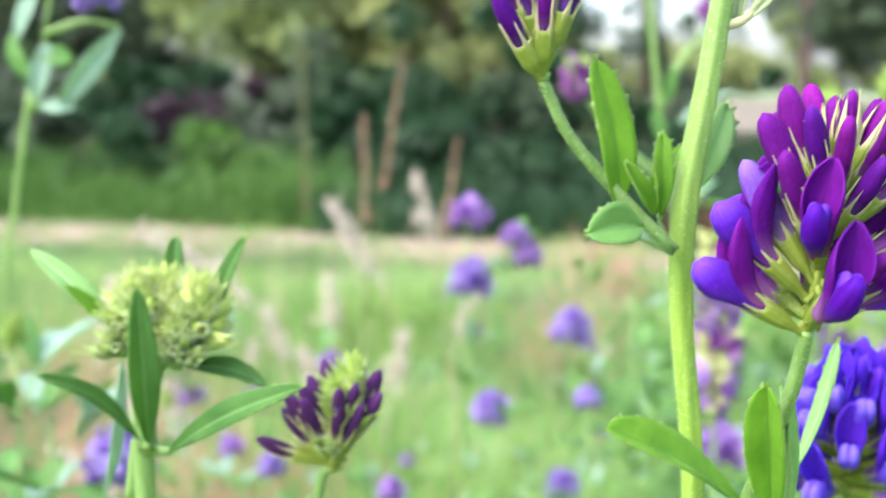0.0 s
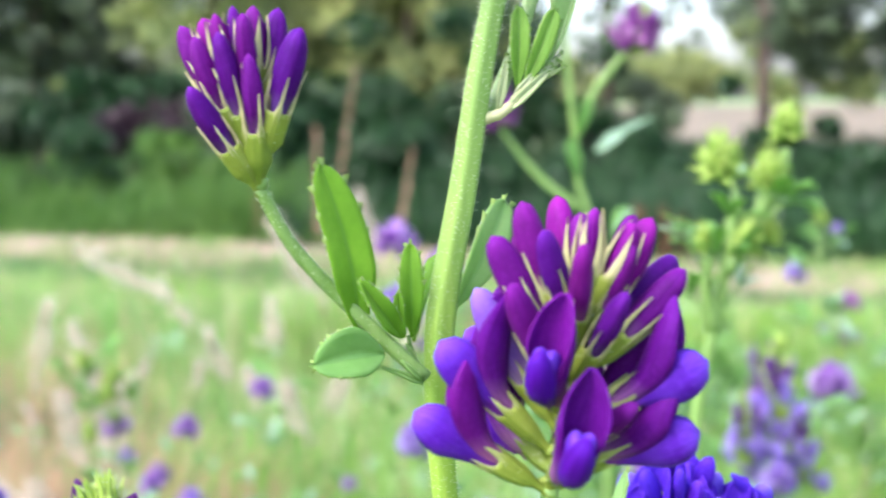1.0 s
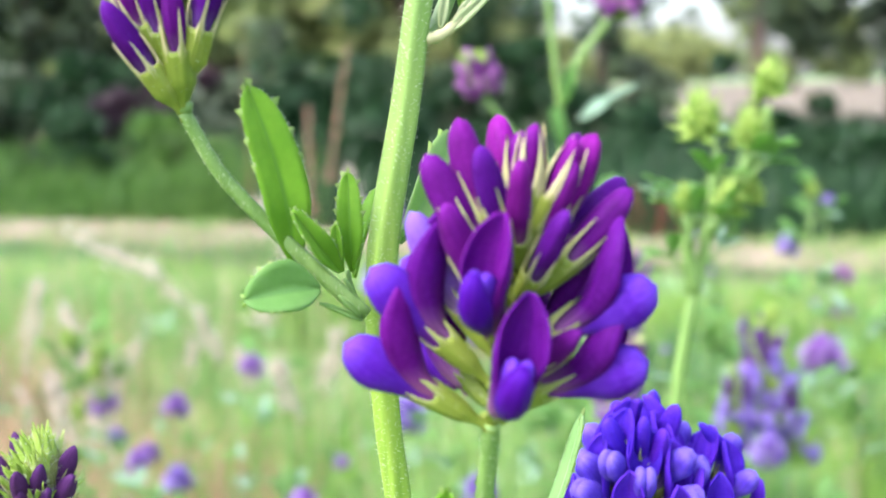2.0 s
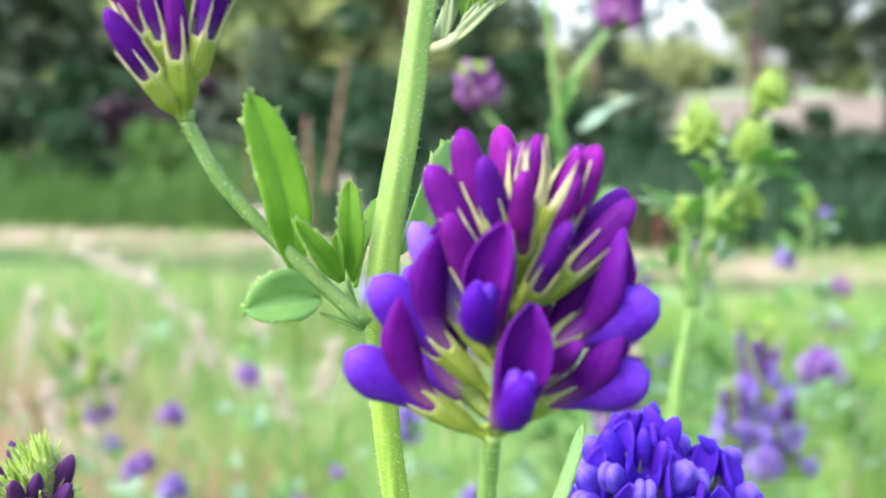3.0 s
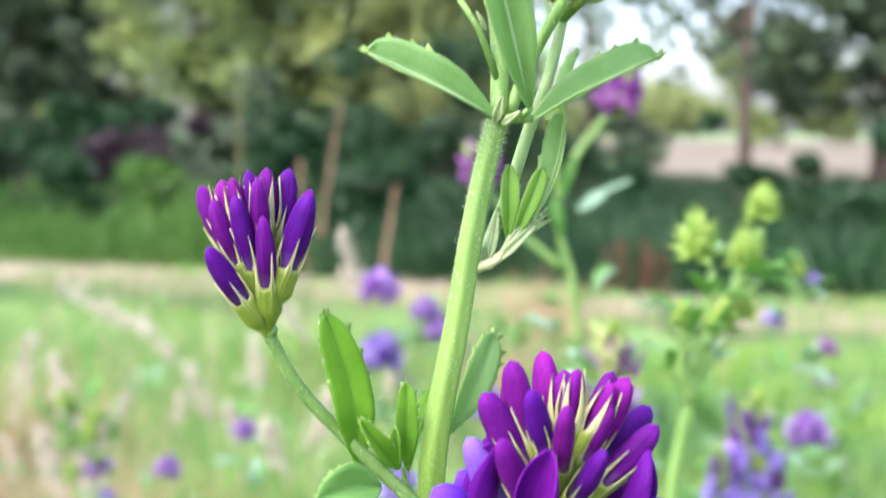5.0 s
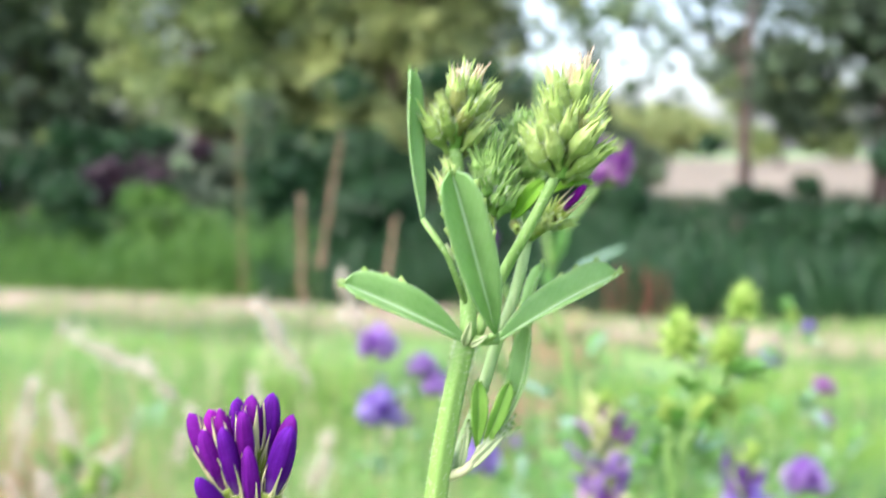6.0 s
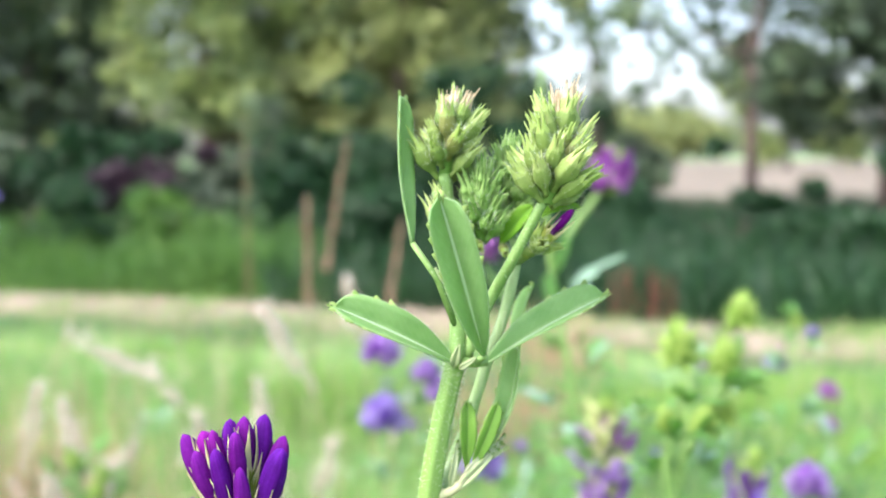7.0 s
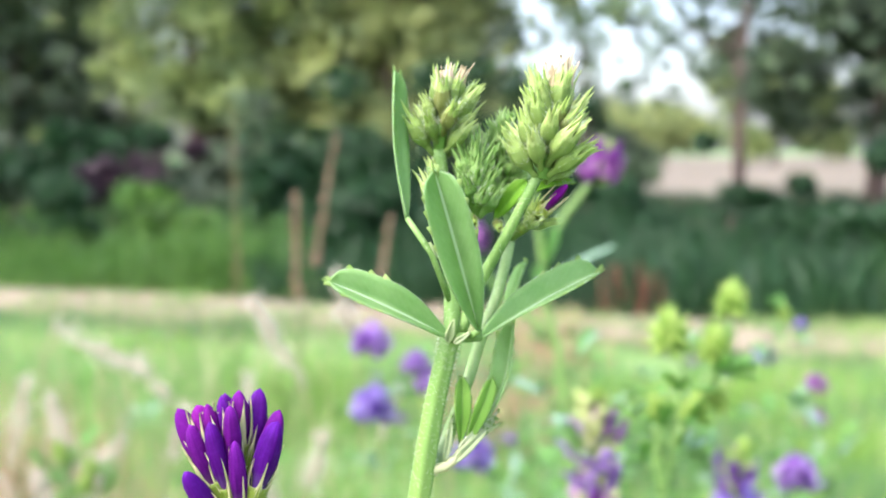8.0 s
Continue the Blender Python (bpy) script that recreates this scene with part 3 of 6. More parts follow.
def green_bud_mesh(length=3.0, tooth=2.5, mats=None, seed=3):
    """A shut green bud: plump hairy calyx whose long teeth close to a bundle and part a little at the tips."""
    rng = random.Random(seed)
    bm = bmesh.new()
    end = length + tooth
    table = [(-1.0, 0.28), (0.3, 0.32), (0.7, 0.66), (1.3, 0.95), (2.0, 1.02), (length - 0.3, 0.86), (length + 0.3, 0.62), (length + 0.6 * tooth, 0.54), (end + 1.0, 0.85)]
    radius = lambda z: between(z, table)
    cup(bm, 1.0, length, [tooth * rng.uniform(0.45, 1.25) for _ in range(5)], radius, 1.0)
    bow = rng.uniform(-0.5, 0.5)
    for v in bm.verts:
        v.co.x += bow * 0.001 * max(0.0, v.co.z * 1000 / end) ** 2
    blob(bm, Matrix.Diagonal((0.0005, 0.0005, 0.001 * (length + 0.8), 1)), 6, 8, lambda u, a: 0.9 * math.sin(math.pi * min(0.98, 0.25 + 0.75 * u)), 1)
    fuzz_cup(bm, radius, 0.6, length + 0.6 * tooth, 170, rng, 0.0008)
    return mesh_of("green_bud", bm, (mats or [M_BUD, M_BUD_TIP]) + [M_HAIR])


def aim(at, az, el, up, scale=1.0):
    """Pose of a floret at a place: az degrees round from the right, el degrees up; its x side turned to up."""
    z = Vector((math.cos(radians(az)) * math.cos(radians(el)), math.sin(radians(az)) * math.cos(radians(el)), math.sin(radians(el))))
    x = (Vector(up) - z * Vector(up).dot(z))
    x = x.normalized() if x.length > 1e-4 else z.orthogonal().normalized()
    y = z.cross(x)
    m = Matrix((x, y, z)).transposed().to_4x4()
    return Matrix.Translation(at) @ m @ Matrix.Diagonal((scale, scale, scale, 1))


CALYX = calyx_mesh(2.4, 0.86)
CALYX_BUD = calyx_mesh(3.3, 0.90, M_CREAM, 4, 6.5, 1.16, 0.30)
CALYX_TIGHT = calyx_mesh(3.2, 0.96, M_PALE_TEETH, 6, 5.5, 1.22)
CALYX_LONG = calyx_mesh(3.9, 1.08, M_CREAM, 5, 1.7, 0.55)
BANNER = banner_mesh(M_BANNER, 44.0, 9.0, 3.9, 122.0, 0.24, 1.45, 0.66)
BANNER_FLAG = banner_mesh(M_BANNER, 47.0, 9.0, 3.5, 118.0, 0.14, 2.3)
BANNER_AJAR = banner_mesh(M_BANNER, 28.0, 9.2, 3.2, 112.0, 0.3)
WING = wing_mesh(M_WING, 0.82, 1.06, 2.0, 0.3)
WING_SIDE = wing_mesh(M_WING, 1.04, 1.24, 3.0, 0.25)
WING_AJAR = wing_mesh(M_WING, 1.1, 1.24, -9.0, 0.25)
KEEL = keel_mesh(M_KEEL, 1.12)
TIGHT = [closed_mesh(M_YOUNG, 7.9, 1.24, 0.9, 0.52), closed_mesh(M_YOUNG, 7.6, 1.14, 0.5, 0.56), closed_mesh(M_YOUNG, 8.0, 1.28, 0.2, 0.5)]
TIGHT_PINK = closed_mesh(M_PINK, 8.4, 1.25, 0.5, 0.52)
TIGHT_LILAC = closed_mesh(M_LILAC, 8.6, 1.25, 0.6, 0.5)
CLOSED = [closed_mesh(M_YOUNG, 6.8, 1.06, 0.4, 0.66), closed_mesh(M_YOUNG, 6.5, 1.0, 0.7, 0.68), closed_mesh(M_YOUNG, 7.1, 1.12, 0.1, 0.6)]
CLOSED_SHORT = closed_mesh(M_PINK, 5.4, 1.0, 0.3, 0.62)
CLOSED_STREAKED = closed_mesh(M_YOUNG, 5.8, 0.95, 0.3, 0.75)
CLOSED_PINK = closed_mesh(M_PINK, 5.2, 0.9, 0.3)
CLOSED_BLUE = closed_mesh(M_BLUE, 6.6, 1.15, 0.5, 0.6)
CLOSED_DARK = closed_mesh(M_DUSK, 6.2, 0.90, 0.3, 0.75)
BLUE_BANNER = banner_mesh(M_BLUE, 52.0, 9.0, 2.8, 98.0, 0.2, 2.2)
BLUE_WING = wing_mesh(M_BLUE_WING, 0.95, 1.1, 4.0, 0.3)
GREEN_BUD = green_bud_mesh(3.2, 2.5)
GREEN_BUD_B = green_bud_mesh(3.3, 2.5, [M_BUD_OLIVE, M_BUD_TIP], 8)
GREEN_BUD_C = green_bud_mesh(3.0, 2.8, None, 9)
BLUSH_BUD = green_bud_mesh(2.6, 2.4, [M_BUD_TIP, M_BUD_BLUSH], 11)
CREAM_BUD = green_bud_mesh(3.2, 2.2, [M_BUD_OLIVE, M_YELLOW_BUD])
YELLOW_BUD = green_bud_mesh(3.0, 2.4, [M_YELLOW_BUD, M_YELLOW_TIP], 10)
YOUNG_BUD = green_bud_mesh(1.9, 3.2, [M_BUD_YOUNG, M_BUD_FRESH])


def floret(head, at, az, el, up, kind, scale=1.0, out=0.0, pick=0):
    """One floret on the head's axis; out: how much longer its own stalk is, in millimetres."""
    m = aim(at, az, el, up, scale) @ Matrix.Translation((0, 0, out * 0.001))
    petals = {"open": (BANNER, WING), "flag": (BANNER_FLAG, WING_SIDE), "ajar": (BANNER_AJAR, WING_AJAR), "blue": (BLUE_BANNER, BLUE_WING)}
    shut = {"tight": TIGHT[pick % 3], "pink": TIGHT_PINK, "lilac": TIGHT_LILAC, "dusky": CLOSED_DARK, "striped": CLOSED_SHORT, "closed": CLOSED[pick % 3], "streaked": CLOSED_STREAKED, "bluebud": CLOSED_BLUE}
    if kind == "cream":
        place("bud", CREAM_BUD, head, m)
        return
    place("calyx", {"striped": CALYX_LONG, "streaked": CALYX_LONG, "closed": CALYX_BUD, "tight": CALYX_TIGHT, "dusky": CALYX_TIGHT, "pink": CALYX_TIGHT}.get(kind, CALYX), head, m @ pose(0, 0, 0, 0, 0, 25 * pick))
    if kind in petals:
        banner, wing = petals[kind]
        place("banner_petal", banner, head, m)
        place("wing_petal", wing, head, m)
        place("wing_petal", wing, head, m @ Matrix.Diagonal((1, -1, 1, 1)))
        if kind == "open":
            place("keel_petal", KEEL, head, m)
    else:
        place("petal_bud", shut[kind], head, m)


def raceme(plant, base, top, rows, label, size=1.0):
    """A flower head: its axis, and florets as (share of the axis, az, el, kind, scale)."""
    bm = bmesh.new()
    base, top = Vector(base), Vector(top)
    tube(bm, [base, base.lerp(top, 0.5), top], [0.0006, 0.0005, 0.0003], 10)
    head = part("flower_head", bm, M_CALYX, plant, label)
    up = (top - base).normalized()
    for i, (s, az, el, kind, scale, *out) in enumerate(rows):
        floret(head, base.lerp(top, s), az, el, up, kind, scale * size, out[0] if out else 0.0, i)
    return head


def bud_head(plant, base, top, count, mesh, label, seed, size=1.0, spread=72.0):
    """A head of shut green buds in a spiral, the lowest spreading most."""
    rng = random.Random(seed)
    base, top = Vector(base), Vector(top)
    bm = bmesh.new()
    tube(bm, [base, base.lerp(top, 0.35), base.lerp(top, 0.62)], [0.0008, 0.0007, 0.0003], 10)
    head = part("bud_head", bm, M_BUD_YOUNG, plant, label)
    up = (top - base).normalized()
    side = up.orthogonal().normalized()
    for i in range(count):
        u = i / (count - 1)
        a = i * 2.39996 + rng.uniform(-0.25, 0.25)
        tilt = radians(spread * (1 - u) ** 0.7 + rng.uniform(-13, 13))
        out = side * math.cos(a) + up.cross(side) * math.sin(a)
        z = (up * math.cos(tilt) + out * math.sin(tilt)).normalized()
        x = (up - z * up.dot(z))
        x = x.normalized() if x.length > 1e-3 else z.orthogonal().normalized()
        m = Matrix((x, z.cross(x), z)).transposed().to_4x4()
        sc = size * rng.uniform(0.72, 1.15) * (1 - 0.12 * u)
        at = base.lerp(top, 0.02 + 0.52 * u ** 0.9) + out * (0.0014 * size * (1 - 0.6 * u))
        which = rng.choice((GREEN_BUD, GREEN_BUD, GREEN_BUD_B, GREEN_BUD_C)) if mesh is GREEN_BUD else mesh
        which = BLUSH_BUD if mesh is GREEN_BUD and u > 0.82 else which
        place("bud", which, head, Matrix.Translation(at) @ m @ pose(0, 0, 0, 0, 0, rng.uniform(0, 72)) @ Matrix.Diagonal((sc, sc, sc, 1)))
    return head

# ---- the alfalfa plant in focus ----
plant = thing("alfalfa_plant", (0.006, 0.102, 0.0), "tall green alfalfa plant with purple flower head and green buds", "plant")
STEM = spline([(0.010, 0.100, 0.0), (0.008, 0.100, 0.35), (0.0045, 0.101, 0.60), (0.0036, 0.102, 0.650), (0.0021, 0.102, 0.669), (0.0018, 0.102, 0.6782), (0.0024, 0.102, 0.6866),
               (0.0046, 0.103, 0.6982), (0.0062, 0.103, 0.708), (0.0078, 0.103, 0.7159), (0.0088, 0.103, 0.7197)], 8)
bm = bmesh.new()
tube(bm, STEM, [between(p.z, [(0.0, 0.0017), (0.55, 0.0014), (0.668, 0.00125), (0.684, 0.00145), (0.70, 0.0013), (0.72, 0.0011)]) for p in STEM], 30, ridge=0.07)
part("stem", bm, M_STEM, plant, "smooth lime-green stem")
hairs(plant, [p for p in STEM if p.z > 0.63], 0.00122, 2200, 1, 0.0006)

# node with the shut purple head
NODE = Vector((0.0006, 0.0995, 0.6796))
PED = spline([NODE, (-0.0058, 0.0985, 0.6862), (-0.0112, 0.097, 0.6926), (-0.0141, 0.0955, 0.6985)], 10)
bm = bmesh.new()
tube(bm, PED, [0.00075, 0.0006], 14, ridge=0.06)
tube(bm, [PED[-1], PED[-1] + Vector((0.0003, 0.0, 0.0010))], [0.0007, 0.0006], 12)
part("flower_stalk", bm, M_STEM_DULL, plant)
hairs(plant, PED, 0.0006, 260, 2, 0.0004)
B0, B1 = Vector((-0.0141, 0.0955, 0.6983)), Vector((-0.0152, 0.0965, 0.7051))
raceme(plant, B0, B1, [
    (0.0, -140, 53, "closed", 1.0, 0.9), (0.0, -85, 75, "closed", 1.12, 0.9), (0.25, -135, 74, "closed", 1.1, 0.9), (0.45, 176, 60, "closed", 1.06, 2.1), (0.35, -152, 63, "closed", 1.08, 1.3),
    (0.2, -32, 66, "closed", 1.14, 1.5), (0.6, 45, 72, "closed", 1.06, 1.7), (0.5, 12, 63, "closed", 1.06, 1.2), (0.55, -90, 80, "closed", 1.04, 0.9), (0.9, -120, 82, "streaked", 1.12),
    (0.8, -165, 68, "striped", 1.2), (0.8, -142, 73, "streaked", 1.15), (0.75, 162, 64, "streaked", 1.12), (0.55, 110, 66, "closed", 1.05, 0.9), (0.4, 70, 64, "closed", 1.1, 0.9), (0.3, 135, 58, "closed", 1.05, 0.9),
    (0.95, 40, 82, "streaked", 1.1), (0.9, 110, 76, "streaked", 1.1)],
    "upright cluster of shut dark purple florets", 1.08)

# leaflets of that node
leaflet(plant, (-0.0056, 0.0990, 0.6842), (-0.0086, 0.0960, 0.7006), (0.35, -1, 0.1), 0.0042, fold=20, bow=0.03, teeth=0.85, blunt=3.2, broad=0.42, sway=0.035, halves=(1.0, 1.1))
leaflet(plant, (-0.0016, 0.0995, 0.6836), (-0.0053, 0.0965, 0.6897), (0.6, -1, 0.3), 0.0026, fold=30, sway=-0.04, blunt=1.6, broad=0.45, teeth=0.4)
leaflet(plant, (-0.0007, 0.101, 0.6834), (-0.0007, 0.1005, 0.6926), (0.1, -1, 0.0), 0.0025, fold=18, broad=0.5, teeth=0.6)
leaflet(plant, (-0.0014, 0.0998, 0.6836), (-0.0018, 0.0993, 0.6881), (-0.3, -1, 0.0), 0.0013, fold=30, teeth=0.3)
leaflet(plant, (-0.0006, 0.1022, 0.6826), (0.0022, 0.106, 0.6908), (-0.8, -0.8, 0.1), 0.0026, fold=25)
leaflet(plant, (-0.0032, 0.0970, 0.6825), (-0.0094, 0.0940, 0.6822), (0.12, -1, 0.40), 0.0052, mat=M_LEAF_COOL, fold=26, bow=0.05, teeth=0.55, blunt=2.2, broad=0.42, sway=0.03, halves=(0.9, 1.1))
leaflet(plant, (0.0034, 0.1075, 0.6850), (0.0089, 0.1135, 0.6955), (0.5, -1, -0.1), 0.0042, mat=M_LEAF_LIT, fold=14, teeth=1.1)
for k, (a, b) in enumerate([((0.0003, 0.0985, 0.6793), (-0.0033, 0.0972, 0.6812)), ((0.0002, 0.0983, 0.6797), (-0.0016, 0.0975, 0.6818)), ((-0.0002, 0.1003, 0.6802), (-0.0012, 0.0995, 0.6830))]):
    leaflet(plant, a, b, (0.2, -1, 0.5), 0.0007, mat=M_LEAF_LIT, name="stipule", fold=30, teeth=0.0, rows=12, cols=5, blunt=1.2, broad=0.3)
for a, b in (((-0.0006, 0.1002, 0.6808), (-0.0058, 0.0995, 0.6848)), ((-0.0002, 0.1002, 0.6806), (-0.0011, 0.1005, 0.6836))):
    bm = bmesh.new()
    tube(bm, spline([a, Vector(a).lerp(Vector(b), 0.5) + Vector((0, 0, -0.0003)), b], 4), [0.0003, 0.0002], 8)
    part("leaf_stalk", bm, M_STEM_DULL, plant)

# the large open head and its stalk
LOWER = Vector((0.0042, 0.1005, 0.6440))
PED2 = spline([LOWER, (0.0080, 0.097, 0.6503), (0.0099, 0.093, 0.6590), (0.0110, 0.088, 0.6667), (0.0116, 0.0855, 0.6735)], 8)
bm = bmesh.new()
tube(bm, PED2, [0.0009, 0.00075], 14, ridge=0.05)
part("flower_stalk", bm, M_STEM_DULL, plant)
hairs(plant, PED2, 0.00075, 160, 3, 0.0004)
H0, H1 = Vector((0.0114, 0.0855, 0.6727)), Vector((0.0147, 0.0868, 0.6878))
raceme(plant, H0, H1, [
    (0.02, -172, 33, "flag", 1.16, 0.9), (0.22, -174, 46, "flag", 1.16, 1.4), (0.34, 168, 57, "lilac", 1.15, 1.0), (0.10, -6, 27, "ajar", 1.18, 0.2), (0.32, -8, 37, "ajar", 1.2, 0.9),
    (0.08, -76, 36, "open", 1.08), (0.44, -108, 44, "open", 1.02, 0.4),
    (0.50, -146, 60, "tight", 1.12, 0.7), (0.62, -176, 62, "tight", 1.1, 2.2), (0.74, 172, 68, "tight", 1.1, 2.3), (0.82, -142, 67, "tight", 1.0, 0.7), (0.86, 112, 66, "pink", 1.08, 0.7),
    (0.80, -93, 60, "tight", 0.95, 0.7), (0.64, -54, 50, "tight", 0.95, 0.7), (0.78, -4, 60, "pink", 1.05, 1.3), (0.84, 28, 58, "tight", 1.05, 0.7), (0.62, -4, 44, "tight", 1.08, 2.1), (0.70, 30, 38, "tight", 1.1, 1.9),
    (0.95, -60, 82, "striped", 1.1, 0.9), (0.90, -20, 64, "striped", 1.1, 1.3), (0.92, 100, 80, "striped", 1.1, 0.8), (0.86, -28, 58, "tight", 0.85, 0.7),
    (0.30, 30, 38, "ajar", 1.1), (0.15, 70, 30, "open", 1.1), (0.12, 125, 30, "open", 1.1), (0.35, 95, 42, "open", 1.1), (0.40, 145, 45, "ajar", 1.1),
    (0.62, 50, 46, "tight", 1.12, 0.7), (0.65, 100, 52, "tight", 1.12, 0.7), (0.78, 75, 62, "tight", 1.05, 0.7), (0.74, 140, 56, "tight", 1.1, 0.7), (0.22, -34, 34, "tight", 0.86, 0.3)],
    "open head of deep purple pea florets")

# leaves at the lower node
leaflet(plant, (0.0088, 0.099, 0.6500), (-0.0079, 0.088, 0.6626), (0.3, -0.6, 1.0), 0.0060, fold=24, bow=0.05, teeth=0.5)
leaflet(plant, (0.0112, 0.095, 0.6490), (0.0080, 0.086, 0.6678), (-0.5, -1, 0.2), 0.0050, fold=35, bow=0.02, teeth=0.5)
leaflet(plant, (0.0130, 0.097, 0.6490), (0.0104, 0.090, 0.6668), (0.9, -0.7, 0.1), 0.0030, mat=M_LEAF_PALE, fold=35, bow=0.02, teeth=0.3)
leaflet(plant, (0.0140, 0.1000, 0.6530), (0.0211, 0.107, 0.6675), (-0.9, -0.35, 0.5), 0.0024, mat=M_LEAF_PALE, fold=12, bow=-0.05, teeth=0.6)
bm = bmesh.new()
tube(bm, spline([LOWER, (0.0070, 0.0990, 0.6465), (0.0090, 0.0985, 0.6500)], 5), [0.0007, 0.0004], 10)
tube(bm, spline([(0.0070, 0.0990, 0.6465), (0.0105, 0.0965, 0.6475), (0.0115, 0.095, 0.6495)], 5), [0.0005, 0.0004], 10)
tube(bm, spline([(0.0070, 0.0990, 0.6465), (0.0115, 0.0985, 0.6490), (0.0142, 0.1, 0.6532)], 5), [0.0005, 0.0004], 10)
part("leaf_stalk", bm, M_STEM, plant)

# node with folded young leaves, and the branch behind the stem
BRANCH = spline([(0.0072, 0.1040, 0.7045), (0.0086, 0.1062, 0.7080), (0.0102, 0.1068, 0.7120), (0.0126, 0.1072, 0.7195), (0.0144, 0.108, 0.7241), (0.0160, 0.109, 0.7307), (0.0156, 0.1095, 0.7345)], 6)
bm = bmesh.new()
tube(bm, BRANCH, [0.0008, 0.0006], 12)
part("branch", bm, M_STEM_PALE, plant)
hairs(plant, BRANCH, 0.0007, 240, 9, 0.0004)
bm = bmesh.new()
tube(bm, spline([(0.0066, 0.1030, 0.7044), (0.0083, 0.1030, 0.7049), (0.0097, 0.1035, 0.7062), (0.0103, 0.1040, 0.7076)], 5), [0.0006 - 0.00002 * k + 0.0001 * (k % 3 == 1) for k in range(16)], 12)
part("leaf_stalk", bm, M_KNOB, plant, "swollen cream leaf base")
leaflet(plant, (0.0111, 0.1055, 0.7068), (0.0162, 0.1070, 0.7207), (-0.85, -0.85, 0.2), 0.0040, mat=M_LEAF_UPPER, fold=40, bow=-0.05, teeth=0.7, blunt=3.5, broad=0.6, sway=0.07)
leaflet(plant, (0.0099, 0.1042, 0.7072), (0.0101, 0.1037, 0.7150), (0.2, -1, 0.1), 0.0022, mat=M_LEAF_FRESH, fold=26, teeth=0.4, blunt=3.0)
leaflet(plant, (0.0105, 0.1042, 0.7072), (0.0136, 0.1042, 0.7148), (0.3, -1, 0.1), 0.0021, mat=M_LEAF_FRESH, fold=26, teeth=0.4, blunt=3.0)
for a, b, w in (((0.0085, 0.1030, 0.7048), (0.0140, 0.1052, 0.7098), 0.0012), ((0.0098, 0.1036, 0.7060), (0.0143, 0.1055, 0.7106), 0.0007), ((0.0095, 0.1036, 0.7064), (0.0118, 0.1042, 0.7090), 0.0008), ((0.0080, 0.1032, 0.7052), (0.0089, 0.1035, 0.7104), 0.0010), ((0.0118, 0.1044, 0.7078), (0.0146, 0.1050, 0.7093), 0.0005)):
    leaflet(plant, a, b, (0.2, -1, 0.2), w, mat=M_STIPULE, name="stipule", fold=25, teeth=0.5, rows=12, cols=5, blunt=1.2, broad=0.3)

# top node with its three leaflets
CROWN = Vector((0.0090, 0.1025, 0.7199))
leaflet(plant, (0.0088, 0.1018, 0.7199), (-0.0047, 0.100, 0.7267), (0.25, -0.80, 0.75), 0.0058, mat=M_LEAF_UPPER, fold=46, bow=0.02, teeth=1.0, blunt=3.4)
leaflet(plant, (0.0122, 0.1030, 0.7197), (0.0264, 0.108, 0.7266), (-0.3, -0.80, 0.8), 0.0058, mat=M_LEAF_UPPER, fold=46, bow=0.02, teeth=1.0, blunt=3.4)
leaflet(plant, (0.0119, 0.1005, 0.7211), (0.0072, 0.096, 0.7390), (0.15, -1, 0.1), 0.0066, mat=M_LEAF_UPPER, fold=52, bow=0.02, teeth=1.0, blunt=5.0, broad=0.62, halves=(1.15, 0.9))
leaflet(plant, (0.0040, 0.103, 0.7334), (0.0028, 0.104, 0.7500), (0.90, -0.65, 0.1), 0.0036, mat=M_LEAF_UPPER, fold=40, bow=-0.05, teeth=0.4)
leaflet(plant, (0.0160, 0.1090, 0.7190), (0.0181, 0.112, 0.7275), (-0.9, -0.6, 0.1), 0.0026, mat=M_LEAF_PALE, fold=30, teeth=0.5)
for pts, r in (([CROWN, (0.0110, 0.1015, 0.7200), (0.0123, 0.1020, 0.7200)], 0.0006), ([(0.0110, 0.1015, 0.7200), (0.0121, 0.1005, 0.7210)], 0.00045), ([(0.0088, 0.1030, 0.7240), (0.0068, 0.103, 0.7294), (0.0040, 0.103, 0.7335)], 0.0004)):
    bm = bmesh.new()
    tube(bm, pts, [r, r * 0.8], 10)
    part("leaf_stalk", bm, M_STEM_DULL, plant)
for a, b, w in (((0.0085, 0.1016, 0.7195), (0.0092, 0.1008, 0.7222), 0.0012), ((0.0092, 0.1014, 0.7194), (0.0110, 0.1006, 0.7207), 0.0008), ((0.0076, 0.1020, 0.7290), (0.0066, 0.1015, 0.7308), 0.0005)):
    leaflet(plant, a, b, (0.1, -1, 0.1), w, mat=M_STIPULE, name="stipule", fold=25, teeth=0.0, rows=10, cols=5, blunt=1.2, broad=0.3)

# stalks of the green heads, and the heads
for pts, r in (([CROWN, (0.0090, 0.1045, 0.7280), (0.0082, 0.105, 0.7350), (0.0077, 0.105, 0.7412)], 0.0010),
               ([(0.0100, 0.1030, 0.7205), (0.0123, 0.103, 0.7261), (0.0155, 0.102, 0.7320), (0.0186, 0.1012, 0.7380)], 0.0007),
               ([(0.0095, 0.1045, 0.7230), (0.0108, 0.1060, 0.7290), (0.0112, 0.106, 0.7346)], 0.0007)):
    bm = bmesh.new()
    line = spline(pts, 6)
    tube(bm, line, [r, r * 0.85], 12)
    part("flower_stalk", bm, M_STEM_DULL, plant)
    hairs(plant, line, r * 0.9, 150, int(r * 1e6), 0.0004)
bud_head(plant, (0.0077, 0.105, 0.7405), (0.0094, 0.105, 0.7536), 21, GREEN_BUD, "loose head of shut pale green buds", 11, 0.98, 50)
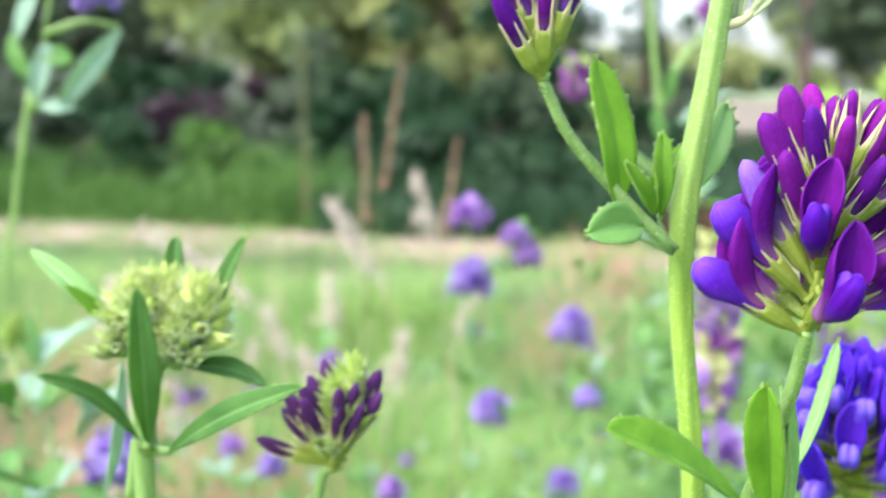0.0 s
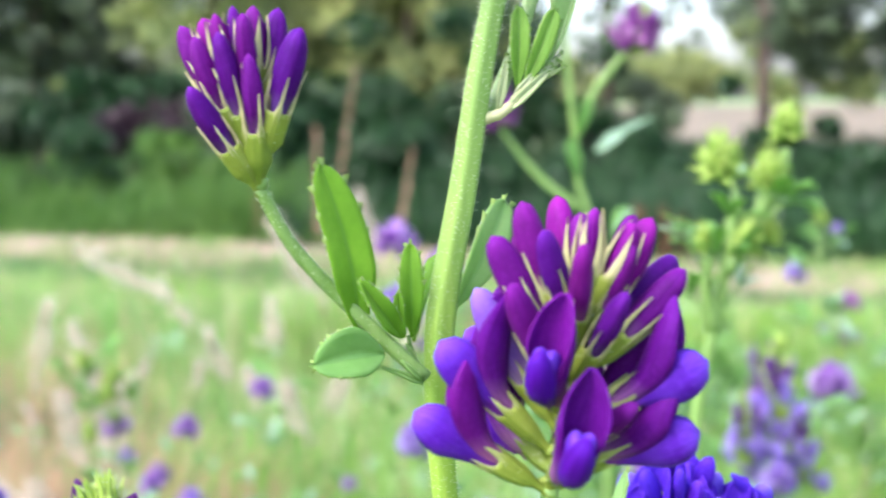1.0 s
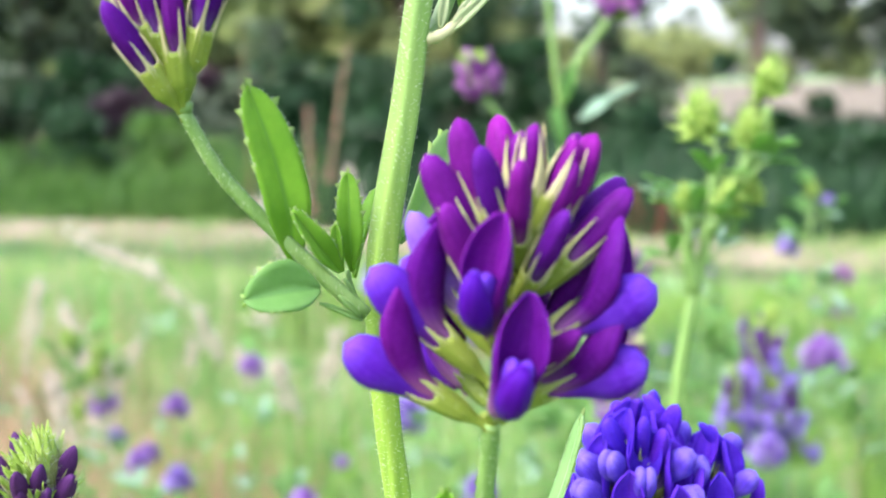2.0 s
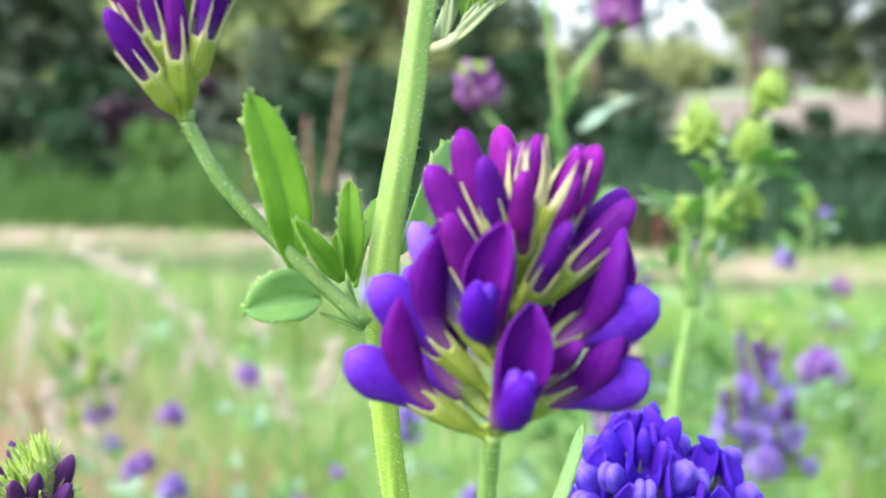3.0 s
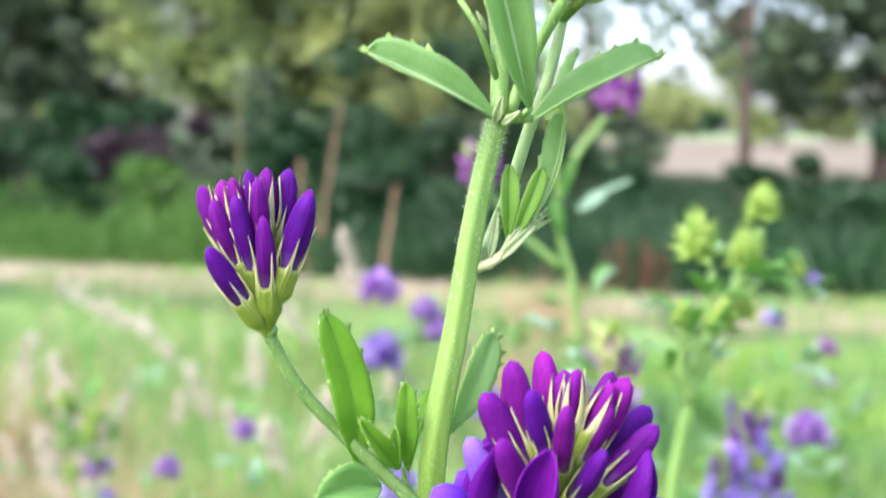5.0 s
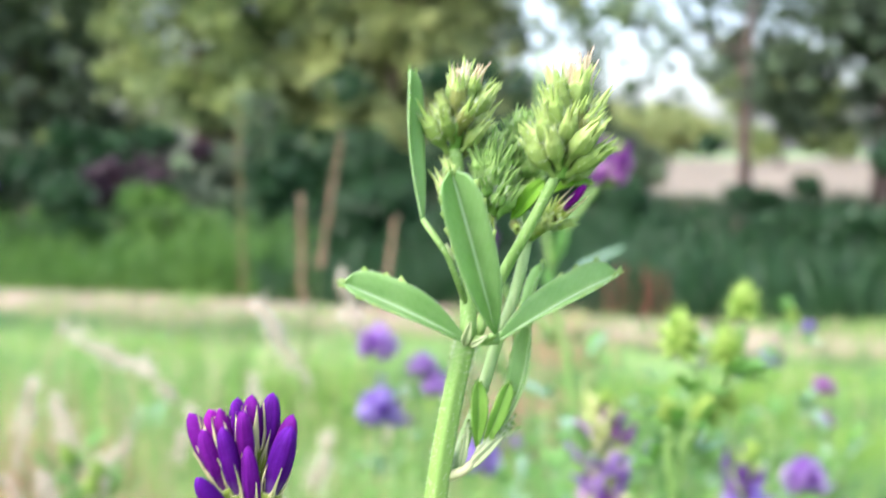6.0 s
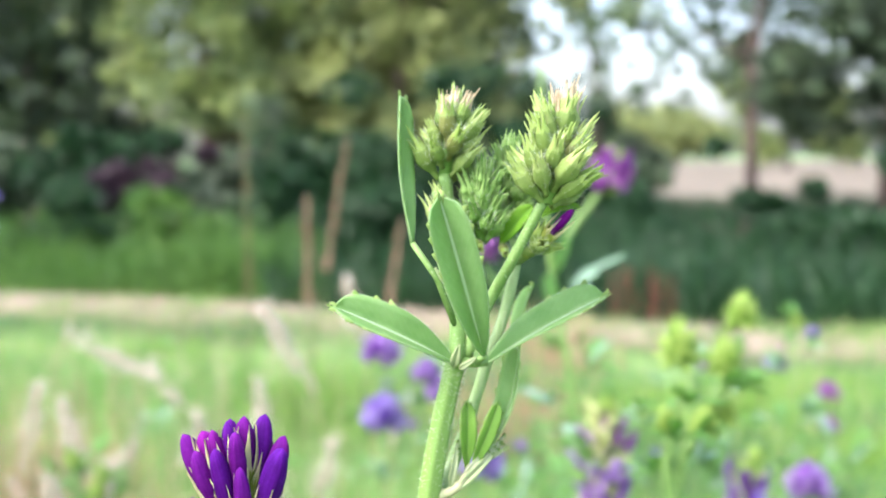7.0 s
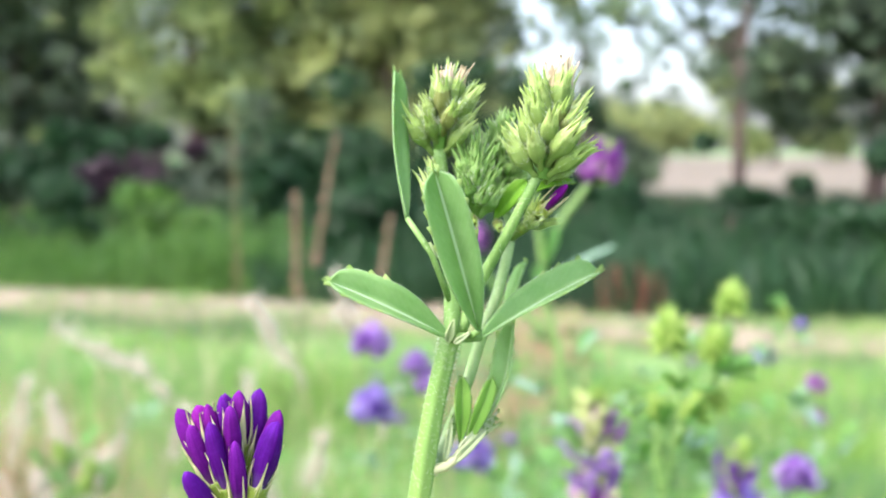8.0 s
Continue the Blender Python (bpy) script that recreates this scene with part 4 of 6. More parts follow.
bud_head(plant, (0.0192, 0.1012, 0.7378), (0.0218, 0.1025, 0.7548), 38, GREEN_BUD, "dense head of shut pale green buds", 12, 1.06, 50)
bud_head(plant, (0.0118, 0.1055, 0.7336), (0.0116, 0.1045, 0.7450), 44, YOUNG_BUD, "tight young green bud head", 13, 0.92, 48)
bud_head(plant, (0.0150, 0.109, 0.7360), (0.0156, 0.109, 0.7490), 38, YOUNG_BUD, "tight young green bud head", 14, 0.84, 44)
bm = bmesh.new()
tube(bm, [(0.0080, 0.1045, 0.7345), (0.0066, 0.1040, 0.7392)], [0.0005, 0.0004], 8)
part("flower_stalk", bm, M_STEM_DULL, plant)
for m in (aim((0.0076, 0.1035, 0.7345), 160, 65, (0, 0, 1), 0.95), aim((0.0078, 0.1035, 0.7365), 140, 70, (0, 0, 1), 0.8)):
    place("bud", GREEN_BUD, plant, m)
leaflet(plant, (0.0140, 0.1055, 0.7330), (0.0176, 0.1040, 0.7375), (-0.5, -1, 0.2), 0.0024, name="bract", mat=M_LEAF, fold=25, teeth=0.3)
leaflet(plant, (0.0178, 0.1040, 0.7360), (0.0230, 0.1050, 0.7373), (0, -0.4, 1), 0.0022, name="bract", mat=M_LEAF, fold=25, teeth=0.5)
bm = bmesh.new()
tube(bm, [(0.0160, 0.109, 0.7307), (0.0176, 0.1050, 0.7324)], [0.0006, 0.0007], 10)
side_bud = part("side_bud", bm, M_BUD, plant, "half-open bud showing magenta petals")
for az, el, sc in ((-38, 40, 0.92), (-60, 62, 0.75), (-75, 20, 0.8), (-20, 12, 0.7)):
    m = aim((0.0178, 0.1050, 0.7324), az, el, (0, 0, 1), sc)
    place("calyx", CALYX_BUD if az == -38 else GREEN_BUD, side_bud, m)
    if az == -38:
        place("petal_bud", CLOSED_PINK, side_bud, m @ Matrix.Diagonal((0.62, 0.62, 0.95, 1)))
for x, z in ((0.0113, 0.7327), (0.0142, 0.7322)):
    place("bud", CREAM_BUD, plant, aim((x, 0.1055, z + 0.0008), -80, -20, (0, 0, 1), 0.55))

# ---- the blue-violet flowered plant close behind ----
blue = thing("alfalfa_plant", (0.034, 0.135, 0.0), "alfalfa plant with fully open blue-violet flower head", "plant")
bm = bmesh.new()
BST = spline([(0.034, 0.135, 0.0), (0.033, 0.134, 0.4), (0.0310, 0.132, 0.60), (0.0300, 0.130, 0.640)], 8)
tube(bm, BST, [0.0016, 0.0009], 12)
part("stem", bm, M_STEM, blue)
rng = random.Random(21)
rows = []
for i in range(34):
    u = i / 33
    rows.append((0.05 + 0.9 * u, (i * 137.5 + rng.uniform(-12, 12)) % 360 - 180, 8 + 58 * u + rng.uniform(-6, 6), "blue" if u < 0.8 else "bluebud", 1.12 + rng.uniform(-0.06, 0.06)))
raceme(blue, (0.0298, 0.130, 0.6400), (0.0305, 0.131, 0.6530), rows, "dense head of open blue-violet florets")
rows = [(0.1 + 0.8 * i / 9, (i * 137.5 + 40) % 360 - 180, 10 + 6 * i, "blue", 0.9) for i in range(10)]
raceme(blue, (0.0390, 0.133, 0.6420), (0.0394, 0.133, 0.6490), rows, "small cluster of blue-violet florets")
bm = bmesh.new()
tube(bm, spline([(0.0322, 0.133, 0.625), (0.0370, 0.1335, 0.634), (0.0390, 0.133, 0.6420)], 6), [0.0008, 0.0006], 10)
part("branch", bm, M_STEM, blue)
leaflet(blue, (0.0315, 0.132, 0.622), (0.019, 0.126, 0.634), (0, -0.6, 1), 0.006)
leaflet(blue, (0.0320, 0.132, 0.620), (0.045, 0.128, 0.630), (0, -0.6, 1), 0.006)

# ---- the plant with the pale green head and lance leaves ----
left = thing("alfalfa_plant", (-0.0713, 0.1215, 0.0), "alfalfa plant with pale yellow-green bud head and long leaflets", "plant")
bm = bmesh.new()
LST = spline([(-0.0713, 0.1215, 0.0), (-0.0703, 0.1205, 0.45), (-0.0673, 0.1195, 0.6442), (-0.0665, 0.1190, 0.6499), (-0.0661, 0.1185, 0.6548), (-0.0648, 0.1185, 0.6614), (-0.0635, 0.1185, 0.6656)], 8)
tube(bm, LST, [0.0016, 0.0010], 14)
part("stem", bm, M_STEM_DULL, left)
bm = bmesh.new()
tube(bm, spline([(-0.0699, 0.1210, 0.6427), (-0.0689, 0.1210, 0.6493), (-0.0675, 0.1200, 0.6544)], 6), [0.0009, 0.0007], 10)
part("branch", bm, M_STEM_DULL, left)
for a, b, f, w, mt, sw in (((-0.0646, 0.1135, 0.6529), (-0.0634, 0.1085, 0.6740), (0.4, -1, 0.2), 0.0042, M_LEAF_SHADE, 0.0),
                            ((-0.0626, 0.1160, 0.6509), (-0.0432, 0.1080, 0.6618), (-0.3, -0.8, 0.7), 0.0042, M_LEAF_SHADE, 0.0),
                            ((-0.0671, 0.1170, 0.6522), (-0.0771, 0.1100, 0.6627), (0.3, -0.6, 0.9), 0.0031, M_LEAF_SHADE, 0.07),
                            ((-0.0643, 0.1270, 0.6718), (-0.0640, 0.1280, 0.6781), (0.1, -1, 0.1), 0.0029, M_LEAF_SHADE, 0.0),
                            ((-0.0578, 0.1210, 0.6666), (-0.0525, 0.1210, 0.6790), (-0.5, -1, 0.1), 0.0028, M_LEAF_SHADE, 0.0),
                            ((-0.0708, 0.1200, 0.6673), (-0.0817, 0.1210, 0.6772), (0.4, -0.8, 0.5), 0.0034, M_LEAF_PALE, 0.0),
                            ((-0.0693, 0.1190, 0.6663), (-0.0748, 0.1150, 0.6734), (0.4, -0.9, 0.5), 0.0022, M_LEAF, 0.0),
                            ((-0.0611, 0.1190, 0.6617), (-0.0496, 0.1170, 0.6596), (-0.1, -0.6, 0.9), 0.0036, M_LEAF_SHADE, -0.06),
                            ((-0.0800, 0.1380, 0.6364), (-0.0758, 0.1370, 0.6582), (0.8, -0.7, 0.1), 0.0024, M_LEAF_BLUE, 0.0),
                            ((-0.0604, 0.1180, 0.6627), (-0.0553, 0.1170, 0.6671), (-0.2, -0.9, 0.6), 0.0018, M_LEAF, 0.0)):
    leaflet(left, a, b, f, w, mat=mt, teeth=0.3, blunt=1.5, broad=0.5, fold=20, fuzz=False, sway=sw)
for pts in ([(-0.0648, 0.1185, 0.6610), (-0.0663, 0.1180, 0.6665)], [(-0.0644, 0.1185, 0.6618), (-0.0591, 0.1180, 0.6669)], [(-0.0665, 0.1190, 0.6503), (-0.0646, 0.1135, 0.6529)], [(-0.0664, 0.1190, 0.6500), (-0.0625, 0.1160, 0.6510)], [(-0.0668, 0.1190, 0.6499), (-0.0672, 0.1170, 0.6521)], [(-0.0642, 0.1185, 0.6626), (-0.0609, 0.1190, 0.6617)]):
    bm = bmesh.new()
    tube(bm, pts, [0.0009, 0.0006], 8)
    part("branch", bm, M_STEM_DULL, left)
bud_head(left, (-0.0663, 0.1180, 0.6669), (-0.0655, 0.1165, 0.6758), 44, YELLOW_BUD, "pale yellow-green bud head", 31, 1.05, 74)
bud_head(left, (-0.0591, 0.1180, 0.6657), (-0.0577, 0.1160, 0.6744), 44, YELLOW_BUD, "pale yellow-green bud head", 32, 1.05, 74)
bud_head(left, (-0.0635, 0.1200, 0.6668), (-0.0624, 0.1190, 0.6747), 36, YELLOW_BUD, "pale yellow-green bud head", 35, 1.0, 70)
# greener buds put the underside's shade into the lower heads' colour
bud_head(left, (-0.0681, 0.1165, 0.6638), (-0.0686, 0.1150, 0.6683), 16, GREEN_BUD_C, "lower bud head, greener for the shaded underside", 33, 0.8, 60)
bud_head(left, (-0.0609, 0.1165, 0.6630), (-0.0594, 0.1140, 0.6684), 22, GREEN_BUD_C, "lower bud head, greener for the shaded underside", 34, 0.85, 60)

# ---- the stalk whose head opens from green to dark purple ----
dusk = thing("alfalfa_plant", (-0.0580, 0.1255, 0.0), "alfalfa stalk with half-opened dark purple and cream head", "plant")
bm = bmesh.new()
tube(bm, spline([(-0.0580, 0.1255, 0.0), (-0.0520, 0.1245, 0.45), (-0.0470, 0.1225, 0.620), (-0.0439, 0.1215, 0.6432), (-0.0420, 0.1215, 0.6472)], 8), [0.0012, 0.0006], 12)
part("stem", bm, M_STEM_DULL, dusk)
rng = random.Random(41)
rows = []
for i in range(46):
    u = i / 45
    kind = "dusky" if u < 0.43 and rng.random() < 0.92 else "cream"
    el = 52 + 22 * u if kind == "dusky" else 44 + 40 * (u - 0.4) / 0.6
    rows.append((0.05 + 0.95 * u, (i * 137.5) % 360 - 180, el + rng.uniform(-9, 9), kind, (1.12 if kind == "dusky" else 1.25) * rng.uniform(0.9, 1.08)))
rows.append((0.0, -170, 22, "dusky", 0.95, 1.5))
raceme(dusk, (-0.0420, 0.1215, 0.6472), (-0.0382, 0.1208, 0.6562), rows, "head with dark purple florets below and cream buds above", 1.08)

# ---- heads of the plants further back ----


def far_head_mesh(seed, petal, open_share=0.8, size=1.0):
    """Two meshes: green calyxes and petals of a head about 2 cm across, its base at the origin."""
    rng = random.Random(seed)
    greens, petals = bmesh.new(), bmesh.new()
    count = 46
    for i in range(count):
        u = i / (count - 1)
        z0 = 0.0055 * u * size
        el = radians(-4 + 86 * u + rng.uniform(-8, 8))
        az = i * 2.39996
        d = Vector((math.cos(az) * math.cos(el), math.sin(az) * math.cos(el), math.sin(el)))
        at = Vector((0, 0, z0))
        tube(greens, [at, at + d * 0.002 * size, at + d * 0.0052 * size], [0.0004 * size, 0.0011 * size, 0.0009 * size], 6)
        m = aim(at + d * 0.0042 * size, math.degrees(az), math.degrees(el), (0, 0, 1), size * rng.uniform(0.7, 1.25) * (1.08 - 0.36 * u))
        if u < open_share:
            grid = [[m @ Vector((0.0006 + 0.0030 * p * p - 0.0012 * q * q, 0.0024 * q * (0.55 + 0.45 * math.sin(math.pi * min(p, 0.8))), 0.0072 * p)) for q in (-1, 0, 1)] for p in (0.0, 0.35, 0.7, 1.0)]
            shell(petals, grid, 0.0003)
            blob(petals, m @ Matrix.Translation((-0.0010, 0, 0)) @ Matrix.Diagonal((0.0034, 0.0032, 0.0054, 1)), 5, 7)
        else:
            blob(greens, m @ Matrix.Diagonal((0.0022, 0.0022, 0.0048, 1)), 4, 6)
    return mesh_of("flower_head", greens, M_FAR_CALYX), mesh_of("petals", petals, petal)


def long_head_mesh(seed, lower, upper, length=0.042, green=0.2, bud=None):
    """A long loose raceme: pale open florets below, darker ones above, yellow-green buds at the tip and between; its middle at the origin."""
    rng = random.Random(seed)
    greens, petals = bmesh.new(), bmesh.new()
    tube(greens, [(0, 0, -0.5 * length), (0, 0, 0.5 * length)], [0.0011, 0.0007], 7)
    count = 60
    for i in range(count):
        u = i / (count - 1)
        at = Vector((rng.gauss(0, 0.001), rng.gauss(0, 0.001), (u - 0.5) * length))
        az = i * 137.5 + rng.uniform(-25, 25)
        el = rng.uniform(-5, 30) + 55 * max(0, u - 0.6) / 0.4
        m = aim(at, az, el, (0, 0, 1), rng.uniform(0.8, 1.15))
        tube(greens, [m @ Vector((0, 0, 0)), m @ Vector((0, 0, 0.002)), m @ Vector((0, 0, 0.0055))], [0.0004, 0.0012, 0.0010], 6)
        if u > 0.86 or rng.random() < green:
            blob(greens, m @ Matrix.Translation((0, 0, 0.003)) @ Matrix.Diagonal((0.0030, 0.0030, 0.0060, 1)), 4, 6)
            continue
        kind = 1 if u > 0.62 else 0
        lift = rng.uniform(0.002, 0.0045)
        grid = [[m @ Vector((0.0006 + lift * p * p - 0.0012 * q * q, 0.0026 * q * (0.55 + 0.45 * math.sin(math.pi * min(p, 0.8))), 0.0042 + 0.0074 * p)) for q in (-1, 0, 1)] for p in (0.0, 0.35, 0.7, 1.0)]
        shell(petals, grid, 0.0003, kind)
        blob(petals, m @ Matrix.Translation((-0.0010, 0, 0.0042)) @ Matrix.Diagonal((0.0038, 0.0036, 0.0056, 1)), 5, 7, None, kind)
    return mesh_of("flower_head", greens, bud or M_FAR_BUD), mesh_of("petals", petals, [lower, upper])


def far_bud_mesh(seed):
    rng = random.Random(seed)
    bm = bmesh.new()
    for i in range(34):
        u = i / 33
        el = radians(-15 + 95 * u + rng.uniform(-8, 8))
        m = aim((0, 0, 0.005 * u), i * 137.5, math.degrees(el), (0, 0, 1))
        blob(bm, m @ Matrix.Diagonal((0.0030, 0.0030, 0.0068, 1)), 5, 6, lambda u2, a: 0.5 * math.sin(math.pi * u2) ** 0.7 * (1.15 - 0.5 * u2))
        tube(bm, [m @ Vector((0, 0, 0.005)), m @ Vector((0.0006, 0, 0.0085))], [0.0004, 0.0001], 5)
    return mesh_of("bud_head", bm, M_FAR_BUD)


FAR = {"purple": far_head_mesh(51, M_FAR_PETAL, 0.95), "violet": far_head_mesh(52, M_FAR_VIOLET, 0.95), "pink": far_head_mesh(53, M_FAR_PINK, 0.85), "sparse": far_head_mesh(54, M_FAR_PETAL, 0.55),
       "long": long_head_mesh(56, M_FAR_LILAC, M_FAR_DARK), "short": long_head_mesh(57, M_FAR_PETAL, M_FAR_PINK, 0.03, 0.5, M_FAR_CREAM), "pinkish": long_head_mesh(58, M_FAR_PINK, M_FAR_PINK, 0.013)}
FAR_BUD = far_bud_mesh(55)


def small_leaf_mesh(name, mat):
    bm = bmesh.new()
    shell(bm, leaf_grid((0, 0, 0), (0, 0, 0.018), (1, 0, 0), 0.0068, rows=9, cols=5, fold=20), 0.0003)
    return mesh_of(name, bm, mat)


M_LEAF_BACK = leaf_material("leaf_back", (0.10, 0.25, 0.06), (0.19, 0.38, 0.11), (0.34, 0.52, 0.22))
SMALL_LEAF = small_leaf_mesh("leaflet", M_LEAF_BACK)
BLUISH_LEAF = small_leaf_mesh("leaflet", M_LEAF_BLUE)


def far_plant(at, label, stems, heads, leaves, seed, leaf_size=1.0, low=0.30, thick=0.0011, high=9.0, bluish=0.33):
    """An alfalfa plant: stems as short lists of points from the ground up, heads as (place, kind, size), trifoliate leaves on the stems."""
    rng = random.Random(seed)
    ob = thing("alfalfa_plant", at, label, "plant", "alfalfa plants in the meadow")
    lines = []
    for pts in stems:
        line = spline(pts, 6)
        lines.append(line)
        bm = bmesh.new()
        tube(bm, line, [thick * 1.25, thick * 0.7], 8)
        part("stem", bm, M_STEM_DULL, ob)
    for p, kind, size in heads:
        size *= 1.12
        m = Matrix.Translation(p) @ pose(0, 0, -0.005 * size, rng.uniform(-15, 15), rng.uniform(-15, 15), rng.uniform(0, 360)) @ Matrix.Diagonal((size, size, size, 1))
        if kind == "bud":
            place("bud_head", FAR_BUD, ob, m)
        else:
            green, petals = FAR[kind]
            head = place("flower_head", green, ob, m)
            place("petals", petals, head, m)
    for _ in range(leaves):
        line = rng.choice(lines)
        ok = [q for q in line if low < q.z < high]
        if len(ok) < 2:
            continue
        i = rng.randrange(len(ok) - 1)
        q = ok[i].lerp(ok[i + 1], rng.random())
        az = rng.uniform(0, 360)
        stalk = Vector((math.cos(radians(az)) * 0.75, math.sin(radians(az)) * 0.75, 0.65)) * rng.uniform(0.008, 0.02)
        bm = bmesh.new()
        tube(bm, [q, q + stalk], [0.0005, 0.0004], 5)
        part("leaf_stalk", bm, M_STEM_DULL, ob)
        for turn in (-55, 0, 55):
            s = leaf_size * rng.uniform(0.75, 1.2)
            place("leaflet", BLUISH_LEAF if rng.random() < bluish else SMALL_LEAF, ob, aim(q + stalk, az + turn, rng.uniform(0, 55), (0, 0, 1), s))
    return ob


def rooted(x, y, z, lean=0.0):
    return [(x - lean, y, 0.0), (x - lean * 0.6, y, z * 0.5), (x, y, z)]


# tall plant with several green heads
far_plant((0.06, 0.285, 0), "alfalfa plant with a cluster of yellow-green bud heads", [[(0.055, 0.285, 0), (0.061, 0.285, 0.5), (0.0642, 0.285, 0.608), (0.0671, 0.285, 0.6354), (0.0721, 0.285, 0.6607), (0.0745, 0.285, 0.682)],
          [(0.0721, 0.285, 0.6607), (0.079, 0.285, 0.673), (0.0826, 0.285, 0.682)], [(0.077, 0.285, 0.670), (0.085, 0.287, 0.682), (0.0878, 0.287, 0.693)], [(0.069, 0.285, 0.646), (0.067, 0.284, 0.658), (0.0669, 0.284, 0.666)]],
          [((0.0700, 0.285, 0.6915), "bud", 0.88), ((0.0824, 0.285, 0.688), "bud", 0.74), ((0.0878, 0.287, 0.700), "bud", 0.7), ((0.0763, 0.281, 0.6708), "bud", 0.66), ((0.0669, 0.284, 0.6708), "bud", 0.5), ((0.0835, 0.286, 0.6721), "bud", 0.55)], 15, 61, 0.55, 0.58, 0.0018, 0.674, 0.2)
# plant with two pink-purple heads
pink_plant = far_plant((0.062, 0.486, 0), "alfalfa plant with two pink-purple heads and bluish leaves", [[(0.075, 0.486, 0), (0.068, 0.486, 0.5), (0.0609, 0.486, 0.6375), (0.054, 0.486, 0.6703), (0.0524, 0.486, 0.6902), (0.0470, 0.486, 0.745), (0.0480, 0.486, 0.785)],
          [(0.0524, 0.486, 0.6902), (0.0595, 0.486, 0.7076), (0.0701, 0.486, 0.722), (0.0785, 0.486, 0.7320)], [(0.0542, 0.486, 0.659), (0.0352, 0.486, 0.6752), (0.0180, 0.486, 0.6980)]],
          [((0.0182, 0.486, 0.7064), "pinkish", 0.85), ((0.0795, 0.486, 0.7380), "pinkish", 0.9)], 5, 62, 0.9, 0.55, 0.0017, 0.66, 0.6)
leaflet(pink_plant, (0.0600, 0.486, 0.6850), (0.0860, 0.486, 0.6985), (-0.2, -0.8, 0.6), 0.0030, mat=M_LEAF_BLUE, fuzz=False, teeth=0.0, blunt=1.5)
leaflet(pink_plant, (0.0610, 0.484, 0.6840), (0.0725, 0.482, 0.6925), (-0.2, -0.9, 0.4), 0.0062, mat=M_LEAF_BLUE, fuzz=False, teeth=0.0)
leaflet(pink_plant, (0.0530, 0.484, 0.6900), (0.0575, 0.482, 0.7080), (0.2, -0.9, 0.2), 0.0065, mat=M_LEAF_BACK, fuzz=False, teeth=0.0)
leaflet(pink_plant, (0.0535, 0.484, 0.6720), (0.0490, 0.482, 0.6900), (0.2, -0.9, 0.2), 0.0070, mat=M_LEAF_BACK, fuzz=False, teeth=0.0)
far_plant((0.066, 0.42, 0), "alfalfa plant with a long loose violet raceme", [[(0.074, 0.44, 0), (0.072, 0.44, 0.4), (0.070, 0.44, 0.58), (0.070, 0.44, 0.626)]],
          [((0.0705, 0.44, 0.620), "short", 1.05), ((0.0695, 0.438, 0.588), "short", 1.05), ((0.0715, 0.436, 0.641), "bud", 0.5)], 6, 63, 0.9, 0.5)
far_plant((0.18, 0.62, 0), "alfalfa plant with dark violet and pale blue heads", [[(0.175, 0.62, 0), (0.178, 0.62, 0.3), (0.180, 0.62, 0.55)], [(0.178, 0.62, 0.46), (0.19, 0.62, 0.49), (0.1933, 0.62, 0.515)], [(0.178, 0.62, 0.45), (0.168, 0.62, 0.49), (0.1612, 0.62, 0.522)]],
          [((0.1790, 0.62, 0.538), "long", 1.3), ((0.1925, 0.62, 0.508), "long", 1.05), ((0.1625, 0.62, 0.516), "long", 0.9), ((0.1750, 0.60, 0.495), "violet", 0.9), ((0.183, 0.62, 0.570), "bud", 0.6)], 8, 64, 1.2, 0.25)
# single heads on tall stalks
for k, (x, y, z, kind, size, lean) in enumerate([
        (-0.0386, 0.66, 0.626, "purple", 0.85, 0.02), (-0.0110, 0.66, 0.612, "purple", 0.6, -0.01), (-0.0030, 0.66, 0.600, "purple", 0.65, -0.015), (-0.0375, 0.66, 0.5854, "violet", 1.0, 0.01), (0.0234, 0.66, 0.5546, "violet", 0.95, 0.01),
        (-0.025, 0.60, 0.5195, "violet", 0.8, 0.02), (0.0297, 0.60, 0.5252, "violet", 0.6, -0.02), (-0.0843, 0.60, 0.4712, "purple", 0.6, 0.01), (0.0169, 0.60, 0.4744, "violet", 0.75, 0.02), (-0.1745, 0.60, 0.4974, "purple", 0.45, 0.0),
        (-0.1534, 0.60, 0.4855, "violet", 0.6, 0.0), (0.1049, 0.60, 0.4981, "purple", 1.0, 0.01), (-0.0265, 0.66, 0.5022, "violet", 0.9, 0.015),
        (-0.2141, 0.83, 0.4623, "purple", 0.7, 0.02), (-0.1548, 0.83, 0.4927, "purple", 0.65, 0.0), (-0.2606, 0.83, 0.439, "violet", 0.5, 0.02), (-0.2355, 0.83, 0.4248, "purple", 0.65, 0.01),
        (-0.136, 0.30, 0.588, "violet", 0.8, 0.01), (0.3826, 1.1, 0.5046, "pink", 0.78, 0.02), (0.3832, 1.1, 0.4697, "pink", 0.66, 0.02), (0.3278, 1.1, 0.5341, "violet", 0.8, -0.02), (0.2694, 0.8, 0.612, "violet", 0.36, 0.0),
        (0.2690, 0.8, 0.500, "purple", 1.1, -0.01), (0.2270, 0.8, 0.488, "purple", 1.1, 0.01)]):
    what = {"pink": "pink-purple", "violet": "pale blue-violet", "purple": "purple"}[kind]
    heads = [((x, y, z), kind, size * 1.22)]
    if x > 0.2 and y == 0.8 and z < 0.55:
        heads.append(((x + 0.004, y, z + 0.022), "bud", 0.6))
    far_plant((x - lean, y, 0), f"slender alfalfa stalk with one {what} head", [rooted(x, y, z, lean)], heads, 3, 70 + k, 1.0, 0.25, 0.0009)
